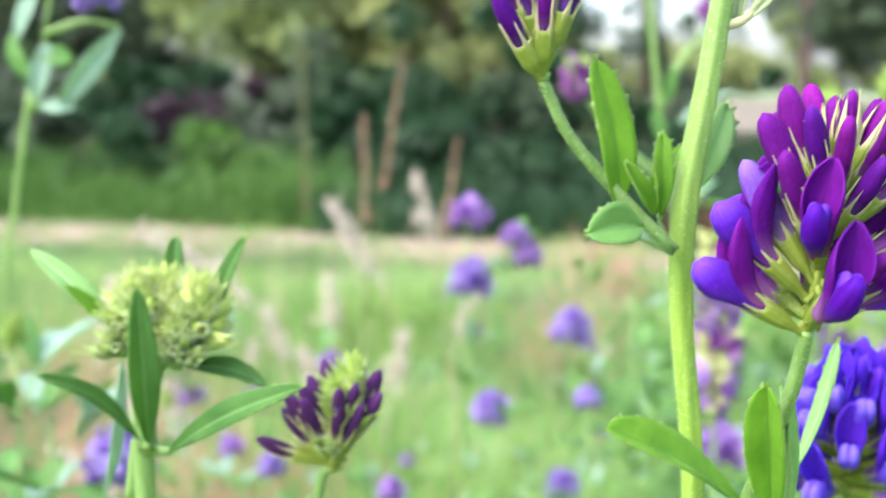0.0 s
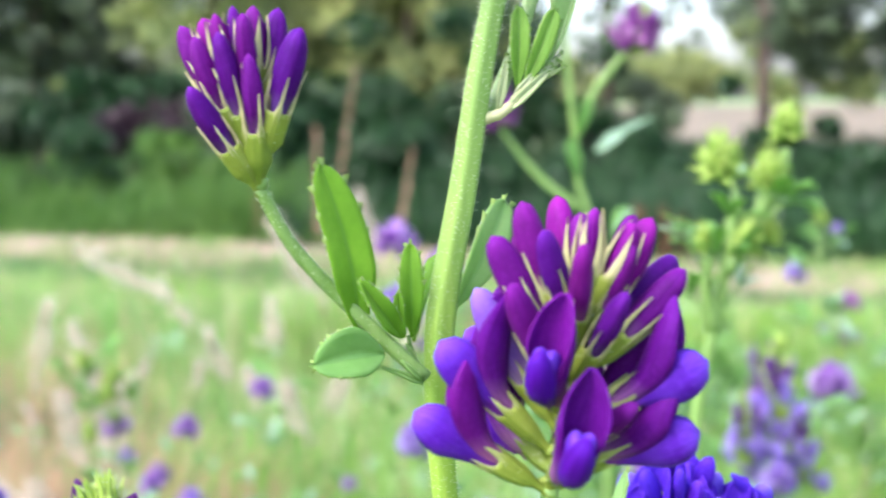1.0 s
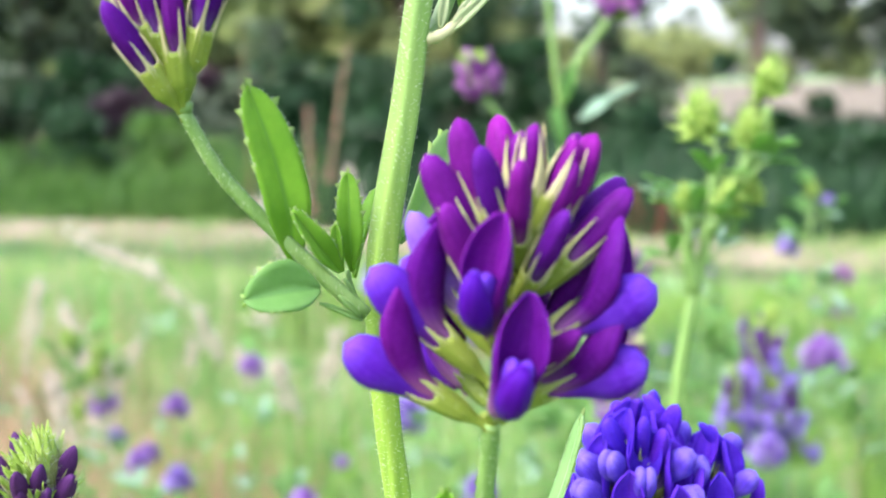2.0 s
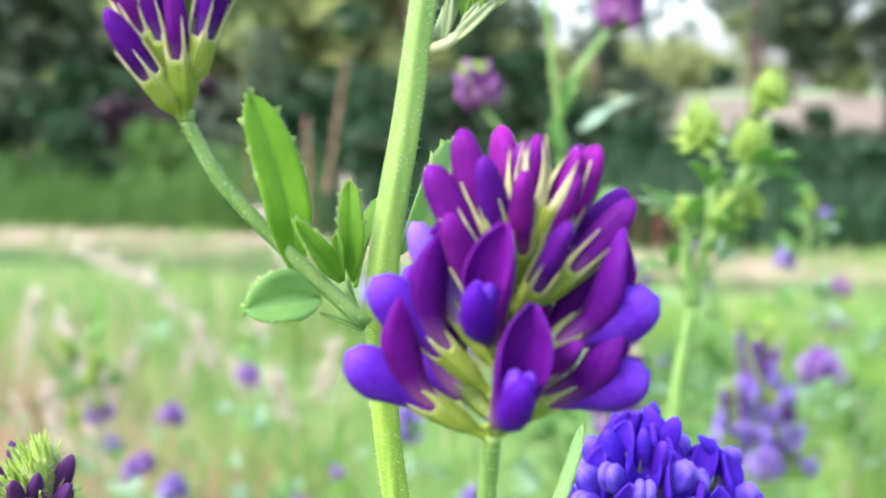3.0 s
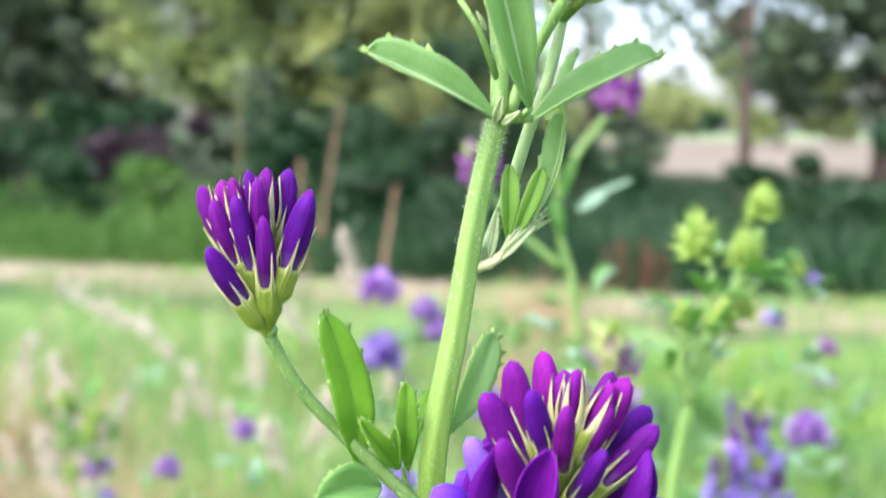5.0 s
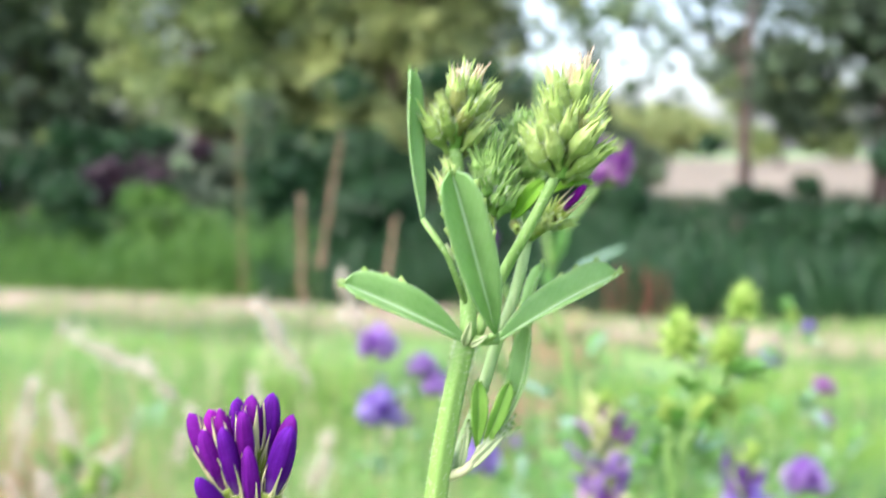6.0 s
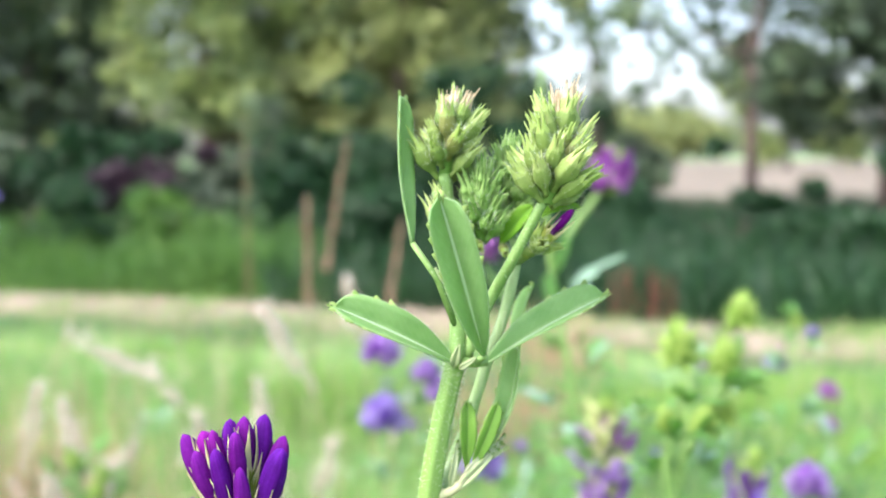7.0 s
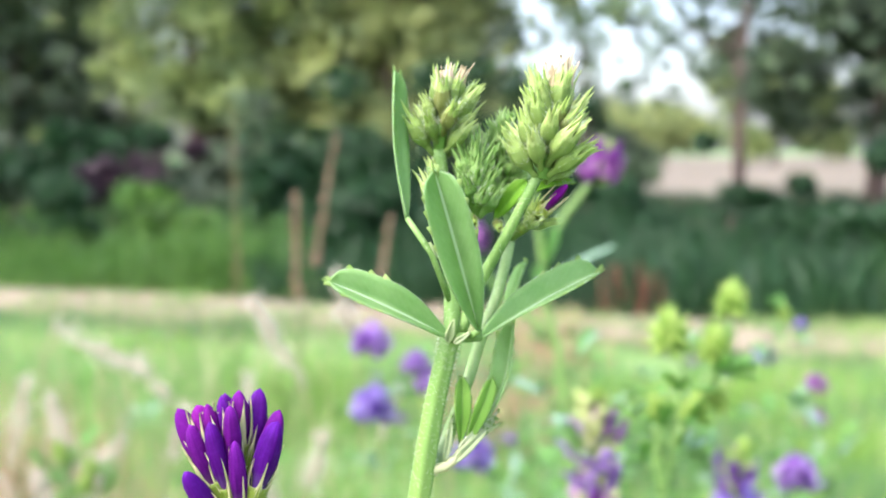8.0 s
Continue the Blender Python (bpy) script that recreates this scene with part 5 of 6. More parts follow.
far_plant((0.265, 0.8, 0), "alfalfa stalk with pale bluish top leaves", [rooted(0.2588, 0.8, 0.62, 0.01)], [((0.2588, 0.8, 0.622), "bud", 0.75)], 7, 110, 1.1, 0.5)
far_plant((-0.25, 0.75, 0), "alfalfa plant with green heads among dry grass", [rooted(-0.2614, 0.75, 0.536, -0.01), rooted(-0.2440, 0.75, 0.520, -0.005)],
          [((-0.2614, 0.75, 0.5364), "bud", 0.95), ((-0.2463, 0.75, 0.5125), "bud", 1.05), ((-0.242, 0.75, 0.5246), "bud", 0.85), ((-0.259, 0.75, 0.4842), "bud", 0.9), ((-0.2411, 0.75, 0.4884), "sparse", 0.8)], 24, 111, 1.0, 0.35, 0.0011, 9.0, 0.1)
# tall blurred plant at the near edge
edge_plant = far_plant((-0.235, 0.36, 0), "tall alfalfa plant with bluish narrow leaves", [[(-0.235, 0.36, 0), (-0.222, 0.36, 0.45), (-0.1853, 0.3600, 0.6818), (-0.1806, 0.3600, 0.6934), (-0.1764, 0.3600, 0.7127), (-0.1706, 0.3600, 0.7431)], [(-0.1749, 0.3600, 0.7204), (-0.1608, 0.3600, 0.7244), (-0.1487, 0.3600, 0.7222)]],
          [((-0.1560, 0.3600, 0.7324), "violet", 0.7)], 0, 112, 1.1, 0.685, 0.0011)
for a, b, f, w, mt in (((-0.1484, 0.3600, 0.7219), (-0.1715, 0.3600, 0.6953), (0.6, -0.8, 0.3), 0.0085, M_LEAF_BLUE), ((-0.1800, 0.3600, 0.6964), (-0.1741, 0.3600, 0.7175), (0.2, -0.9, 0.4), 0.0075, M_LEAF_BLUE), ((-0.1850, 0.3600, 0.7177), (-0.1759, 0.3600, 0.7356), (-0.3, -0.9, 0.3), 0.0075, M_LEAF_BLUE), ((-0.1763, 0.3600, 0.7137), (-0.1656, 0.3600, 0.7107), (0.1, -0.9, 0.4), 0.0080, M_LEAF_BACK),
                       ((-0.1800, 0.3600, 0.7032), (-0.1868, 0.3600, 0.7206), (-0.4, -0.9, 0.3), 0.0080, M_LEAF_BACK), ((-0.1785, 0.3600, 0.6954), (-0.1655, 0.3600, 0.6952), (0.3, -0.9, 0.3), 0.0060, M_LEAF_BLUE)):
    leaflet(edge_plant, a, b, f, w, mat=mt, fuzz=False, teeth=0.2, blunt=1.6, broad=0.5)
far_plant((-0.168, 0.3, 0), "alfalfa plant with dense pale leaves", [rooted(-0.166, 0.30, 0.625, 0.0), rooted(-0.160, 0.31, 0.60, 0.01)], [((-0.166, 0.30, 0.630), "bud", 0.7)], 14, 113, 1.2, 0.5)
rng = random.Random(120)
for k in range(26):
    y = rng.uniform(0.9, 2.2)
    x = rng.uniform(-0.42, 0.46) * (y + 0.1)
    z = rng.uniform(0.28, 0.48)
    kind = rng.choice(("violet", "purple", "bud", "bud", "bud"))
    far_plant((x, y, 0), "low leafy alfalfa shoot in the meadow", [rooted(x, y, z, rng.uniform(-0.03, 0.03)), rooted(x + rng.uniform(-0.06, 0.06), y + 0.03, z * 0.9, rng.uniform(-0.03, 0.03))],
              [((x, y, z), kind, rng.uniform(0.5, 0.8))], 7, 130 + k, 1.3, 0.08)

rng = random.Random(160)
for k in range(20):
    y = rng.uniform(0.62, 1.2)
    x = 0.06 + rng.uniform(0.0, 0.36) * y
    z = rng.uniform(0.47, 0.57)
    far_plant((x, y, 0), "leafy green alfalfa shoot without flowers", [rooted(x, y, z, rng.uniform(-0.03, 0.03))], [], 11, 170 + k, 1.25, 0.30, 0.0011, 9.0, 0.12)
for k in range(10):
    y = rng.uniform(0.55, 0.95)
    x = -0.30 * y + rng.uniform(-0.12, 0.2) * y
    z = rng.uniform(0.36, 0.47)
    far_plant((x, y, 0), "leafy green alfalfa shoot without flowers", [rooted(x, y, z, rng.uniform(-0.03, 0.03))], [], 7, 190 + k, 1.1, 0.20)


# ---- dry grasses and dock stalks ----
def dry_grass(panicle, y, root, seed):
    """A straw stalk rooted at x = root; its feathery panicle runs through a few (x, z) points from the tip down."""
    rng = random.Random(seed)
    ob = thing("dry_grass", (root, y, 0), "dry straw-coloured grass stalk with feathery seed head", "grass", "dry grasses")
    top = [Vector((x, y, z)) for x, z in panicle]
    low = top[-1]
    line = spline([(root, y, 0), (root * 0.6 + low.x * 0.4, y, low.z * 0.55), *top[::-1]], 8)
    bm = bmesh.new()
    tube(bm, line, [0.0011, 0.0004], 6)
    part("stem", bm, M_STRAW, ob)
    bm = bmesh.new()
    tail = line[16:]
    for _ in range(int(1150 * sum((b - a).length for a, b in zip(top, top[1:])))):
        u = rng.random() ** 0.85
        i = min(int(u * (len(tail) - 1)), len(tail) - 2)
        axis = (tail[i + 1] - tail[i]).normalized()
        full = 0.25 + 1.1 * math.sin(math.pi * min(1, 0.12 + 0.88 * u)) * (1.2 - 0.7 * u)
        q = tail[i].lerp(tail[i + 1], rng.random()) + Vector((rng.gauss(0, 0.0040), rng.gauss(0, 0.0040), rng.gauss(0, 0.004))) * full
        d = (axis * 1.5 + Vector((rng.gauss(0, 0.45), rng.gauss(0, 0.45), rng.gauss(0, 0.45)))).normalized()
        m = Matrix.Translation(q) @ d.to_track_quat("Z", "Y").to_matrix().to_4x4()
        blob(bm, m @ Matrix.Diagonal((0.0017, 0.0017, rng.uniform(0.012, 0.026), 1)), 3, 4)
    part("seed_head", bm, M_PANICLE, ob, "feathery straw-coloured panicle")
    return ob


for k, (panicle, y, root) in enumerate([
        ([(-0.457, 0.490), (-0.466, 0.452), (-0.478, 0.394)], 1.2, -0.50), ([(-0.331, 0.508), (-0.380, 0.530), (-0.430, 0.538)], 1.2, -0.46), ([(-0.422, 0.445), (-0.411, 0.407), (-0.406, 0.375)], 1.2, -0.39),
        ([(-0.212, 0.490), (-0.207, 0.455), (-0.203, 0.425)], 1.2, -0.19), ([(-0.200, 0.575), (-0.177, 0.532), (-0.150, 0.482)], 1.2, -0.07), ([(-0.110, 0.603), (-0.101, 0.565), (-0.092, 0.522)], 1.2, -0.05),
        ([(-0.280, 0.456), (-0.270, 0.425), (-0.258, 0.395)], 1.2, -0.22), ([(-0.330, 0.460), (-0.350, 0.480), (-0.372, 0.488)], 1.3, -0.42), ([(-0.500, 0.43), (-0.490, 0.39), (-0.476, 0.35)], 1.4, -0.44),
        ([(-0.060, 0.43), (-0.072, 0.40), (-0.080, 0.36)], 1.4, -0.09), ([(-0.41, 0.41), (-0.40, 0.37), (-0.385, 0.33)], 1.1, -0.35), ([(-0.335, 0.42), (-0.325, 0.385), (-0.318, 0.35)], 1.0, -0.30),
        ([(-0.44, 0.36), (-0.42, 0.345), (-0.40, 0.32)], 1.0, -0.36), ([(-0.120, 0.45), (-0.130, 0.415), (-0.138, 0.38)], 1.1, -0.15), ([(-0.180, 0.42), (-0.172, 0.39), (-0.160, 0.35)], 1.1, -0.13), ([(-0.38, 0.37), (-0.365, 0.34), (-0.35, 0.30)], 0.95, -0.32)]):
    dry_grass(panicle, y, root, 200 + k)
rng = random.Random(240)
for k in range(6):
    y = rng.uniform(0.95, 1.7)
    x = rng.uniform(-0.40, 0.02) * (y + 0.1)
    z = 0.72 - y * rng.uniform(0.19, 0.29)
    lean = rng.uniform(-0.03, 0.03)
    dry_grass([(x + lean, z), (x + lean * 0.3, z - 0.03), (x, z - 0.065)], y, x - lean, 250 + k)


def dock(x, y, low, high, lean, mat, label, seed, wide=1.0):
    """An upright weed stalk, its upper part crowded with rusty seeds."""
    rng = random.Random(seed)
    ob = thing("dock_stalk", (x - lean, y, 0), label, "weed", "dried weed stalks")
    base, tip = Vector((x - lean, y, 0)), Vector((x, y, high))
    bm = bmesh.new()
    tube(bm, [base, base.lerp(tip, 0.6), tip], [0.0022, 0.002, 0.001], 7)
    part("stem", bm, M_GRASS_STEM if low > 0.3 else mat, ob)
    bm = bmesh.new()
    for _ in range(230):
        u = rng.random() ** 1.3
        q = base.lerp(tip, (low + (high - low) * u) / high)
        r = 0.008 * wide * (1.05 - u) * (0.75 + 0.5 * math.sin(17 * u + seed)) + 0.001
        a = rng.uniform(0, 2 * math.pi)
        q = q + Vector((math.cos(a), math.sin(a), 0)) * r * rng.random()
        blob(bm, Matrix.Translation(q) @ pose(0, 0, 0, rng.uniform(-60, 60), rng.uniform(-60, 60), 0) @ Matrix.Diagonal((0.0042, 0.0042, 0.009, 1)), 3, 5)
    part("seed_spike", bm, mat, ob)
    return ob


dock(-0.444, 2.4, 0.45, 0.86, 0.0, M_WEED, "tall straw-coloured weed stalk", 301, 0.9)
dock(-0.3139, 2.4, 0.43, 0.66, 0.0, M_DOCK, "rusty brown dock stalk with seeds", 302)
dock(-0.2244, 2.4, 0.50, 0.785, 0.14, M_DOCK, "rusty brown dock stalk with seeds", 303)
dock(-0.1097, 2.4, 0.40, 0.605, 0.10, M_DOCK, "rusty brown dock stalk with seeds", 304)
for k in range(13):
    rng = random.Random(320 + k)
    x = 0.70 + 0.022 * k + rng.uniform(-0.01, 0.01)
    dock(x, 5.00 - 0.4 * (x - 0.72), 0.02, rng.uniform(0.12, 0.28), rng.uniform(-0.08, 0.08), M_RED_STEM, "short rust-red weed stalk", 330 + k, 0.22)

# ---- ground ----
bm = bmesh.new()
R = 1500.0
bmesh.ops.create_grid(bm, x_segments=60, y_segments=60, size=R)
ground = new("ground", mesh_of("ground", bm, M_GROUND))
tagged(ground, "green meadow turf running to the horizon", "ground", kind="structure")


def band(name, near, far, half, z, mat, label, seed, bite=0.1):
    """A strip of ground between two ends, with ragged edges, laid just above the turf."""
    rng = random.Random(seed)
    a, b = Vector((*near, z)), Vector((*far, z))
    d = (b - a).normalized()
    s = Vector((-d.y, d.x, 0))
    n = 160
    bm = bmesh.new()
    rows = []
    for i in range(n + 1):
        q = a.lerp(b, i / n)
        rows.append([bm.verts.new(q + s * (-half + rng.uniform(-bite, bite))), bm.verts.new(q + Vector((0, 0, 0.01))), bm.verts.new(q + s * (half + rng.uniform(-bite, bite)))])
    for p, q in zip(rows, rows[1:]):
        for k in range(2):
            bm.faces.new((p[k], p[k + 1], q[k + 1], q[k]))
    ob = new(name, mesh_of(name, bm, mat))
    return tagged(ob, label, "ground", kind="structure")


band("track", (9.0, 1.60), (-16.0, 11.10), 0.43, 0.006, M_TRACK, "pale mown track of dry grass across the meadow", 401, 0.06)
# floor strip darkened in colour to stand for tree shade
band("wood_floor", (30.0, 4.6), (-40.0, 26.6), 9.2, 0.004, M_SHADE_SOIL, "overgrown floor under the trees, tree shade in its colour", 402, 0.3)
band("field", (160.0, 70.0), (-160.0, 110.0), 70.0, 0.006, M_FIELD, "sunlit pale stubble field behind the trees", 403, 0.5)


# ---- grass as one sheet of blades per stretch ----
def blades(name, label, spots, mat, low, high, wide, seed, lean=0.35, shrink=None):
    """Grass: one mesh of bent, tapering blades at the given spots."""
    rng = np.random.default_rng(seed)
    n = len(spots)
    h = rng.uniform(low, high, n) * (1.0 if shrink is None else shrink)
    patch = np.sin(1.7 * spots[:, 0] + 0.9 * spots[:, 1]) * np.sin(2.3 * spots[:, 1] - 1.1 * spots[:, 0]) + 0.6 * np.sin(6.1 * spots[:, 0]) * np.sin(5.3 * spots[:, 1] + 1)
    h *= 1 + 0.35 * patch
    w = wide * rng.uniform(0.6, 1.3, n)
    a, turn = rng.uniform(0, 2 * np.pi, n), rng.uniform(0, 2 * np.pi, n)
    over = rng.uniform(0.1, 1.0, n) * lean
    base = np.column_stack([spots, np.zeros(n)])
    side = np.column_stack([np.cos(a), np.sin(a), np.zeros(n)])
    bend = np.column_stack([np.cos(turn), np.sin(turn), np.zeros(n)])
    up = np.array([0, 0, 1.0])
    v = []
    for u, k in ((0.0, 1.0), (0.5, 0.8)):
        mid = base + bend * (over * h * u * u)[:, None] + up * (h * u)[:, None]
        v += [mid - side * (w * k)[:, None], mid + side * (w * k)[:, None]]
    v.append(base + bend * (over * h)[:, None] + up * (h * 0.97)[:, None])
    verts = np.stack(v, 1).reshape(-1, 3)
    i = np.arange(n)[:, None] * 5
    quads = (i + np.array([[0, 1, 3, 2]])).tolist()
    tris = (i + np.array([[2, 3, 4]])).tolist()
    me = bpy.data.meshes.new(name)
    me.from_pydata(verts.tolist(), [], quads + tris)
    me.materials.append(mat)
    ob = new(name, me)
    return tagged(ob, label, "grass", kind="stuff")


def meadow_spots(n, seed, clear=0.35):
    """Even scatter over the meadow this side of the track, all round the path; clear: the bare radius round the plant."""
    rng = np.random.default_rng(seed)
    x, y = rng.uniform(-6.5, 6.5, n), rng.uniform(-3.5, 8.0, n)
    keep = (y < 4.62 - 0.37 * x + rng.normal(0, 0.12, n)) & (np.hypot(x, y - 0.1) > clear)
    return np.column_stack([x, y])[keep]


def toward_track(spots):
    """Grass gets shorter towards the mown track."""
    return np.clip((4.80 - 0.37 * spots[:, 0] - spots[:, 1]) / 2.2, 0.32, 1.0)


for name, label, spots, mat, low, high, wide, seed, lean in (
        ("meadow_grass", "bright green meadow grass", meadow_spots(230000, 501, 0.02), M_GRASS, 0.05, 0.17, 0.0024, 502, 0.5),
        ("tall_meadow_grass", "taller green grass of the meadow", meadow_spots(20000, 503), M_GRASS, 0.16, 0.36, 0.002, 504, 0.8),
        ("dry_meadow_grass", "thin dry stalks among the grass", meadow_spots(24000, 505), M_STRAW, 0.10, 0.34, 0.0014, 506, 0.5)):
    blades(name, label, spots, mat, low, high, wide, seed, lean, toward_track(spots))


def beyond_spots(n, near, far, left_x, right_x, seed):
    """Spots strewn outward from the track's far edge."""
    rng = np.random.default_rng(seed)
    x = rng.uniform(left_x, right_x, n)
    y = 5.42 - 0.39 * x + near + (far - near) * rng.uniform(0, 1, n) ** 1.2
    return np.column_stack([x, y])


def patch_spots(n, seed, places):
    """Spots gathered in loose patches (x, y, radius)."""
    rng = np.random.default_rng(seed)
    at = np.array(places)[rng.integers(0, len(places), n)]
    return at[:, :2] + rng.normal(0, 0.5, (n, 2)) * at[:, 2:]


def scattered(n, seed, low, high):
    """Patches strewn over the meadow this side of the track."""
    rng = random.Random(seed)
    out = []
    while len(out) < n:
        x, y = rng.uniform(-5, 5), rng.uniform(-3, 7)
        if y < 4.5 - 0.37 * x and math.hypot(x, y) > 0.9:
            out.append((x, y, rng.uniform(low, high)))
    return out


TAN = [(-0.62, 1.75, 0.22), (-0.58, 1.45, 0.10), (-0.52, 1.35, 0.10), (-0.40, 1.55, 0.14), (-0.85, 2.2, 0.25), (0.15, 2.6, 0.2)] + scattered(10, 531, 0.15, 0.3)
blades("tan_grass", "reddish-tan dry grass in patches", patch_spots(3200, 532, TAN), M_TAN, 0.12, 0.34, 0.002, 533, 0.5)
SUNNY = np.concatenate([patch_spots(34000, 534, scattered(60, 535, 0.25, 0.6)), patch_spots(12000, 548, [(0.5, 1.7, 0.3), (0.9, 2.2, 0.35), (0.6, 2.9, 0.4), (1.3, 2.9, 0.4), (1.1, 3.4, 0.3)])])
blades("sunny_grass", "yellow-green grass in patches", SUNNY, M_YELLOW_GRASS, 0.06, 0.20, 0.0026, 536, 0.5, toward_track(SUNNY))
COOL = np.concatenate([patch_spots(30000, 537, scattered(70, 538, 0.15, 0.45)), patch_spots(17000, 547, [(0.35, 1.5, 0.15), (0.75, 1.9, 0.22), (0.55, 2.4, 0.25), (1.1, 2.6, 0.3), (1.3, 3.3, 0.35), (0.9, 1.5, 0.2), (1.5, 2.6, 0.3), (1.35, 2.9, 0.16), (1.2, 2.35, 0.14), (1.6, 3.3, 0.25)])])
blades("cool_grass", "darker green clover and grass in patches", COOL, M_BLUE_GRASS, 0.05, 0.18, 0.0034, 539, 0.6, toward_track(COOL))
rng = random.Random(540)
WEEDS = [(x, 5.03 - 0.38 * x + rng.uniform(-0.42, 0.42), rng.uniform(0.08, 0.28)) for x in [rng.uniform(-4.5, 3.5) for _ in range(46)] + [rng.uniform(0.8, 3.5) for _ in range(34)]]
blades("track_grass", "green tufts growing over the track", patch_spots(6600, 541, WEEDS), M_GRASS, 0.02, 0.07, 0.004, 542, 0.7)
blades("track_stubble", "short dry stubble on the track", beyond_spots(12000, -0.92, 0.05, -6, 4, 511), M_STRAW, 0.015, 0.05, 0.003, 512, 0.8)
blades("verge_grass", "tall green grass along the track's far side", beyond_spots(16000, 0.0, 2.6, -8, -0.8, 513), M_VERGE, 0.12, 0.36, 0.006, 514, 0.5)
blades("bright_verge_grass", "bright grass tufts along the track's far side", patch_spots(5200, 543, [(-4.6, 7.75, 0.5), (-3.7, 7.3, 0.35), (-5.4, 8.2, 0.5), (-2.6, 6.9, 0.4), (-1.45, 6.4, 0.3), (-1.3, 6.1, 0.2), (2.2, 4.7, 0.25), (3.2, 4.4, 0.3)]), M_NETTLE, 0.12, 0.42, 0.006, 544, 0.5)
blades("verge_edge_grass", "low mixed grass at the track's far edge", beyond_spots(6500, -0.14, 0.45, -8, -0.7, 545), M_NETTLE, 0.05, 0.20, 0.005, 546, 0.7)
# these two stretches of blades are coloured dark in place of tree shade
blades("shaded_grass", "weeds and grass coloured dark for tree shade", beyond_spots(30000, -0.22, 9.0, -1.0, 8, 515), M_UNDER_SHADE, 0.12, 0.36, 0.009, 516, 0.6)
blades("shaded_grass_far", "weeds and grass coloured dark for tree shade", beyond_spots(16000, 1.5, 8.0, -12, 1, 517), M_UNDER_SHADE, 0.15, 0.40, 0.010, 518, 0.6)


# ---- trees and shrubs ----
def leaf_cloud(name, clumps, per, size, mat, seed):
    """Many small leaves scattered round clump centres (x, y, z, radius)."""
    rng = np.random.default_rng(seed)
    c = np.repeat(np.array(clumps, float), per, axis=0)
    n = len(c)
    d = rng.normal(0, 1, (n, 3))
    d /= np.linalg.norm(d, axis=1, keepdims=True)
    p = c[:, :3] + d * (c[:, 3] * rng.uniform(0.15, 1, n) ** 0.6)[:, None] * np.array([1, 1, 0.75])
    a = rng.normal(0, 1, (n, 3))
    a /= np.linalg.norm(a, axis=1, keepdims=True)
    b = np.cross(a, rng.normal(0, 1, (n, 3)))
    b /= np.linalg.norm(b, axis=1, keepdims=True)
    s = (size * rng.uniform(0.6, 1.3, n))[:, None]
    verts = np.stack([p - a * s, p - b * s * 0.5 + a * s * 0.1, p + a * s, p + b * s * 0.5 + a * s * 0.1], 1).reshape(-1, 3)
    faces = (np.arange(n)[:, None] * 4 + np.array([[0, 1, 2, 3]])).tolist()
    me = bpy.data.meshes.new(name)
    me.from_pydata(verts.tolist(), [], faces)
    me.materials.append(mat)
    return me


def tree(x, y, height, trunk, crown_low, spread, mat, clumps, per, size, seed, label, clump_r=0.4, name="tree", skirt=1.0):
    """A tapered, slightly crooked trunk with limbs, and a crown of leaf clumps from crown_low up."""
    rng = random.Random(seed)
    ob = thing(name, (x, y, 0), label, "tree" if name == "tree" else "shrub", "trees beyond the track")
    spine = spline([(x, y, -0.1), (x + rng.uniform(-0.1, 0.1), y, height * 0.3), (x + rng.uniform(-0.25, 0.25), y + rng.uniform(-0.2, 0.2), height * 0.62), (x + rng.uniform(-0.3, 0.3), y, height * 0.92)], 6)
    bm = bmesh.new()
    tube(bm, spine, [trunk, trunk * 0.25], 12)
    ends = []
    for _ in range(0 if name == "nettle_clump" else 9):
        i = rng.randrange(4, len(spine) - 2)
        q = spine[i]
        az = rng.uniform(0, 2 * math.pi)
        out = Vector((math.cos(az), math.sin(az), rng.uniform(-0.1, 0.7))) * spread * rng.uniform(0.5, 0.9)
        limb = spline([q, q + out * 0.5 + Vector((0, 0, 0.1 * spread)), q + out], 4)
        tube(bm, limb, [trunk * 0.35, trunk * 0.06], 7)
        ends += limb[3:]
    part("trunk" if name == "tree" else "stem", bm, M_BARK, ob)
    spots = []
    for k in range(clumps):
        if ends and rng.random() < 0.45:
            q = rng.choice(ends) + Vector((rng.gauss(0, 0.3), rng.gauss(0, 0.3), rng.gauss(0, 0.3)))
        else:
            az, u = rng.uniform(0, 2 * math.pi), rng.random()
            zz = crown_low + (height - crown_low) * u
            r = spread * math.sqrt(rng.random()) * (skirt if u < 0.3 else 1.0) * math.sin(math.pi * (0.22 + 0.72 * u)) ** 0.6
            q = Vector((x + r * math.cos(az), y + r * math.sin(az) * 0.8, zz))
        q.z = max(q.z, crown_low + rng.uniform(0, 0.25))
        spots.append((q.x - x, q.y - y, q.z, clump_r * rng.uniform(0.6, 1.25)))
    crown = new("crown", leaf_cloud("crown", spots, per, size, mat, seed))
    crown.parent = ob
    HOME[crown.name] = HOME[ob.name]
    return ob


T = "leafy tree with dull green crown beyond the track"
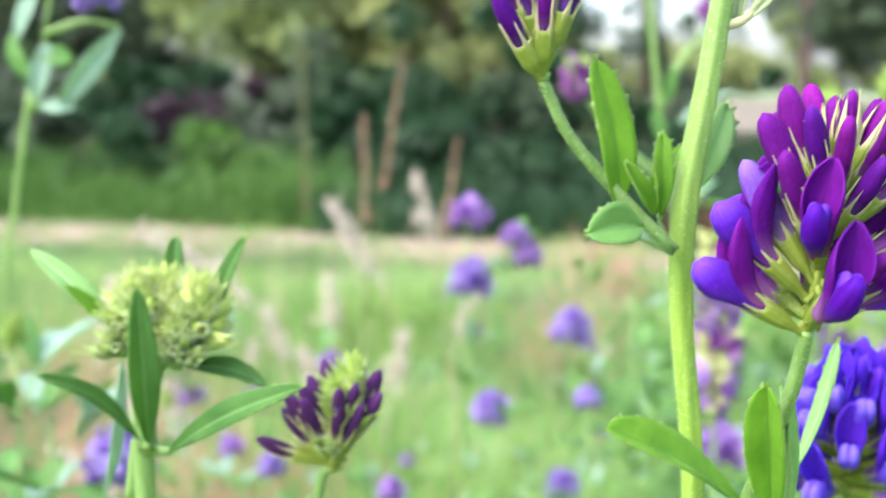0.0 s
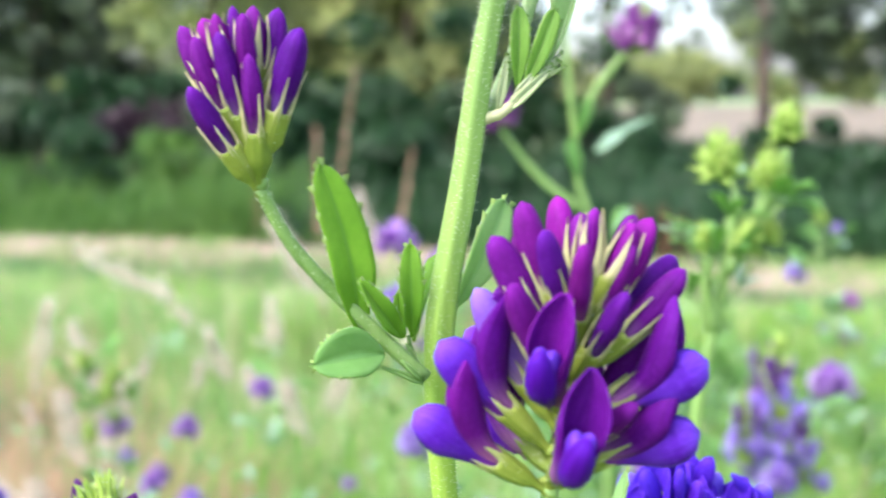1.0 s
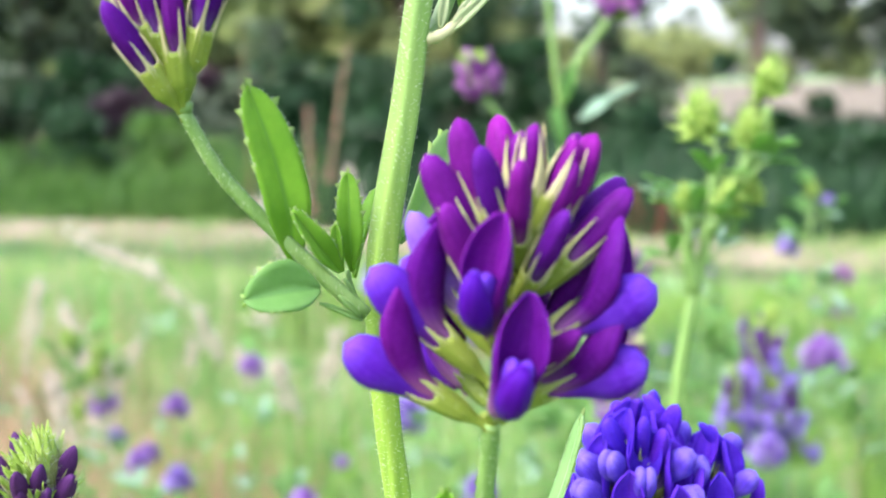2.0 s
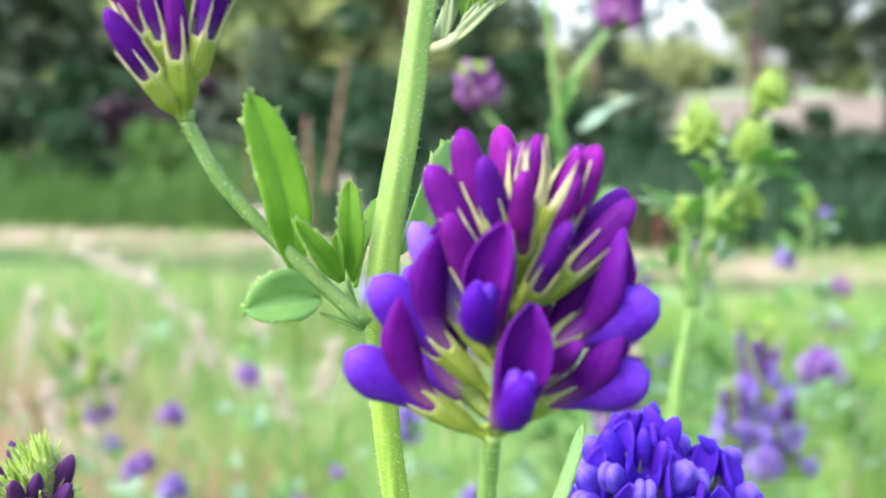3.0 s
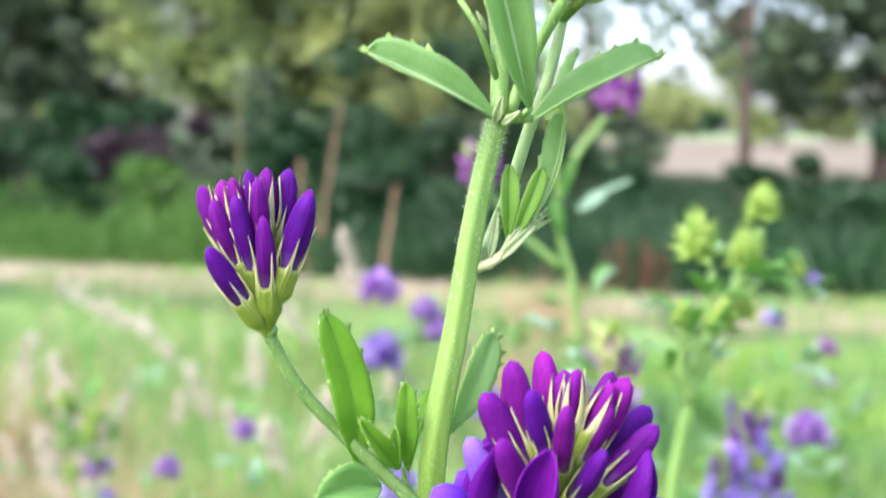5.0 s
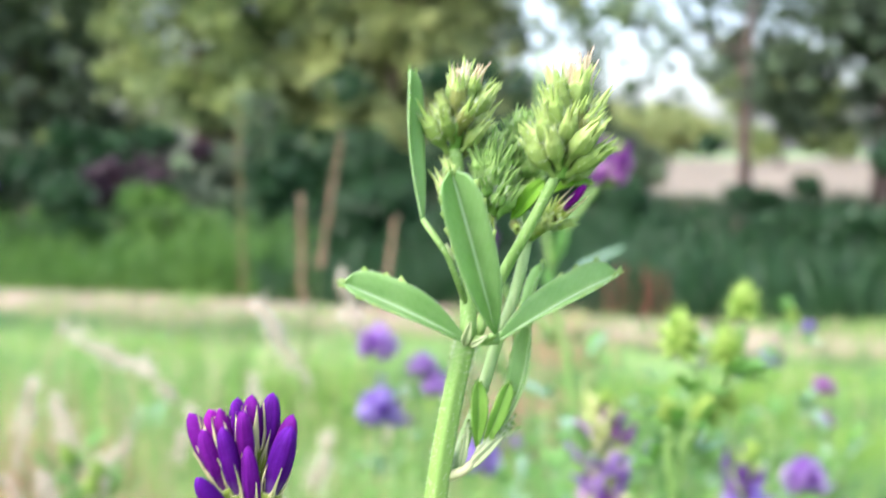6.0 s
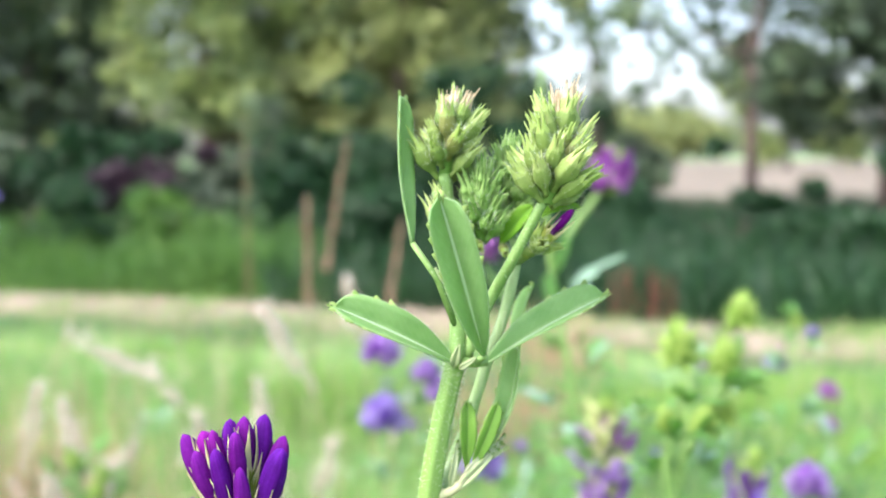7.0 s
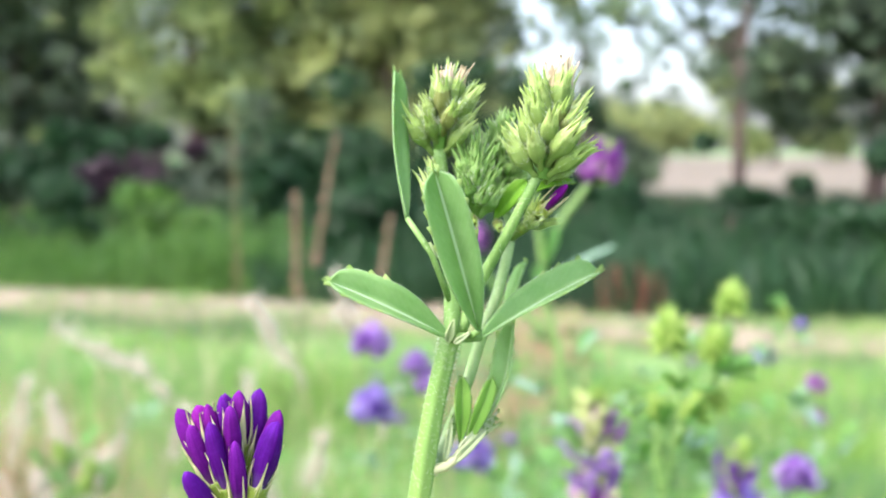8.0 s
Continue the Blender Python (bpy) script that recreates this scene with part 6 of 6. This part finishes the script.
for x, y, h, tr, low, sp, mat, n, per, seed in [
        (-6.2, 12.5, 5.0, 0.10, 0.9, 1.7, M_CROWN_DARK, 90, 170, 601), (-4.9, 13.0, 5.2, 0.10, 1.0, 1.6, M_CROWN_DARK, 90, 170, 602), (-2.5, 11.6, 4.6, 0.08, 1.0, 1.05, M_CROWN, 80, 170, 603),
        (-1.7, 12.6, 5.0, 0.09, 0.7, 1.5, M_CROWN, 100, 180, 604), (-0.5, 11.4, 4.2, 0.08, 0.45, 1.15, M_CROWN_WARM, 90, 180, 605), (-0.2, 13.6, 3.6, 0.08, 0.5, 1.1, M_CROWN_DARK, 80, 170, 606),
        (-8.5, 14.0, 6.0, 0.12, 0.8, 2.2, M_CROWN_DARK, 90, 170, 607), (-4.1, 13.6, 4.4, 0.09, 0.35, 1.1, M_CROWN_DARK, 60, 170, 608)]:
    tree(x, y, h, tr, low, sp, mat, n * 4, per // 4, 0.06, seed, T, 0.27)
tree(1.75, 14.0, 5.0, 0.07, 2.4, 1.3, M_CROWN, 14, 60, 0.075, 610, "slim tree with open dark crown", 0.3)
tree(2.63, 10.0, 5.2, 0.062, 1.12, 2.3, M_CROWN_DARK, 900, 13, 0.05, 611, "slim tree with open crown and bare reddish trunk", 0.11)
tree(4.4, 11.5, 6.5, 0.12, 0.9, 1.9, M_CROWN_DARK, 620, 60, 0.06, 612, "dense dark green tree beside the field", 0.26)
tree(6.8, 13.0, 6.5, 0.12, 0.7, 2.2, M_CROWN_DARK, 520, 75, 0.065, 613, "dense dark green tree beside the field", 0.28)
# shrub leaves mostly take the shade-darkened undergrowth green
S = "low shrub under the trees, shade in its dark green"
rng = random.Random(620)
for k in range(14):
    x = -7.5 + 0.62 * k + rng.uniform(-0.2, 0.2)
    y = 9.0 - 0.25 * x + rng.uniform(-0.6, 0.8)
    tree(x, y, rng.uniform(0.7, 1.05) if x < -0.5 else rng.uniform(0.7, 1.2), 0.03, 0.12, rng.uniform(0.45, 0.7), (M_UNDER_SHADE if k % 3 else M_CROWN_DARK), 24, 150, 0.05, 640 + k, S, 0.24, "shrub")
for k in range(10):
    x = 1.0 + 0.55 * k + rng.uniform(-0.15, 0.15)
    tree(x, 7.6 - 0.1 * x + rng.uniform(-0.5, 0.6), rng.uniform(0.22, 0.34), 0.02, 0.06, rng.uniform(0.4, 0.6), M_UNDER_SHADE, 22, 150, 0.045, 660 + k, S, 0.14, "shrub")
# clumps past x = -1, and every third, wear the shade-darkened green
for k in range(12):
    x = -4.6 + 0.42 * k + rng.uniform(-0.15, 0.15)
    tree(x, 6.0 - 0.42 * x + rng.uniform(0.0, 1.4), rng.uniform(0.28, 0.70), 0.012, 0.05, rng.uniform(0.25, 0.42), M_UNDER_SHADE if x > -1.0 else (M_VERGE, M_NETTLE, M_UNDER_SHADE)[k % 3], 16, 130, 0.035, 700 + k, "bright green nettle clump at the track's verge", 0.15, "nettle_clump")
# added shrub stands in for shaded reddish-brown leaf litter
tree(-2.62, 8.9, 0.62, 0.03, 0.34, 0.22, M_PURPLE_PATCH, 14, 130, 0.045, 681, "added low shrub for a dim purplish patch under the trees", 0.17, "shrub")
for k, (x, y) in enumerate([(3.2, 20.0), (9.6, 20.5)]):
    tree(x, y, rng.uniform(0.8, 1.15), 0.03, 0.1, 0.7, M_CROWN_DARK, 26, 130, 0.07, 720 + k, "low dark shrub at the field's edge", 0.26, "shrub")
for k, (x, y, h, sp, mat) in enumerate([(-14, 38, 7, 4, M_CROWN), (-4, 42, 8, 4.0, M_CROWN), (-2, 36, 7.5, 4, M_CROWN_DARK), (4.5, 75, 3.4, 5.0, M_CROWN_WARM), (13.5, 78, 3.6, 5.0, M_CROWN_WARM), (17, 58, 6, 4.5, M_CROWN), (24, 52, 8, 5, M_CROWN_DARK), (-22, 40, 8, 5, M_CROWN_DARK)]):
    tree(x, y, h, 0.18, 0.5, sp, mat, 70, 120, 0.22, 690 + k, "distant field tree with hazy green crown", 1.0)
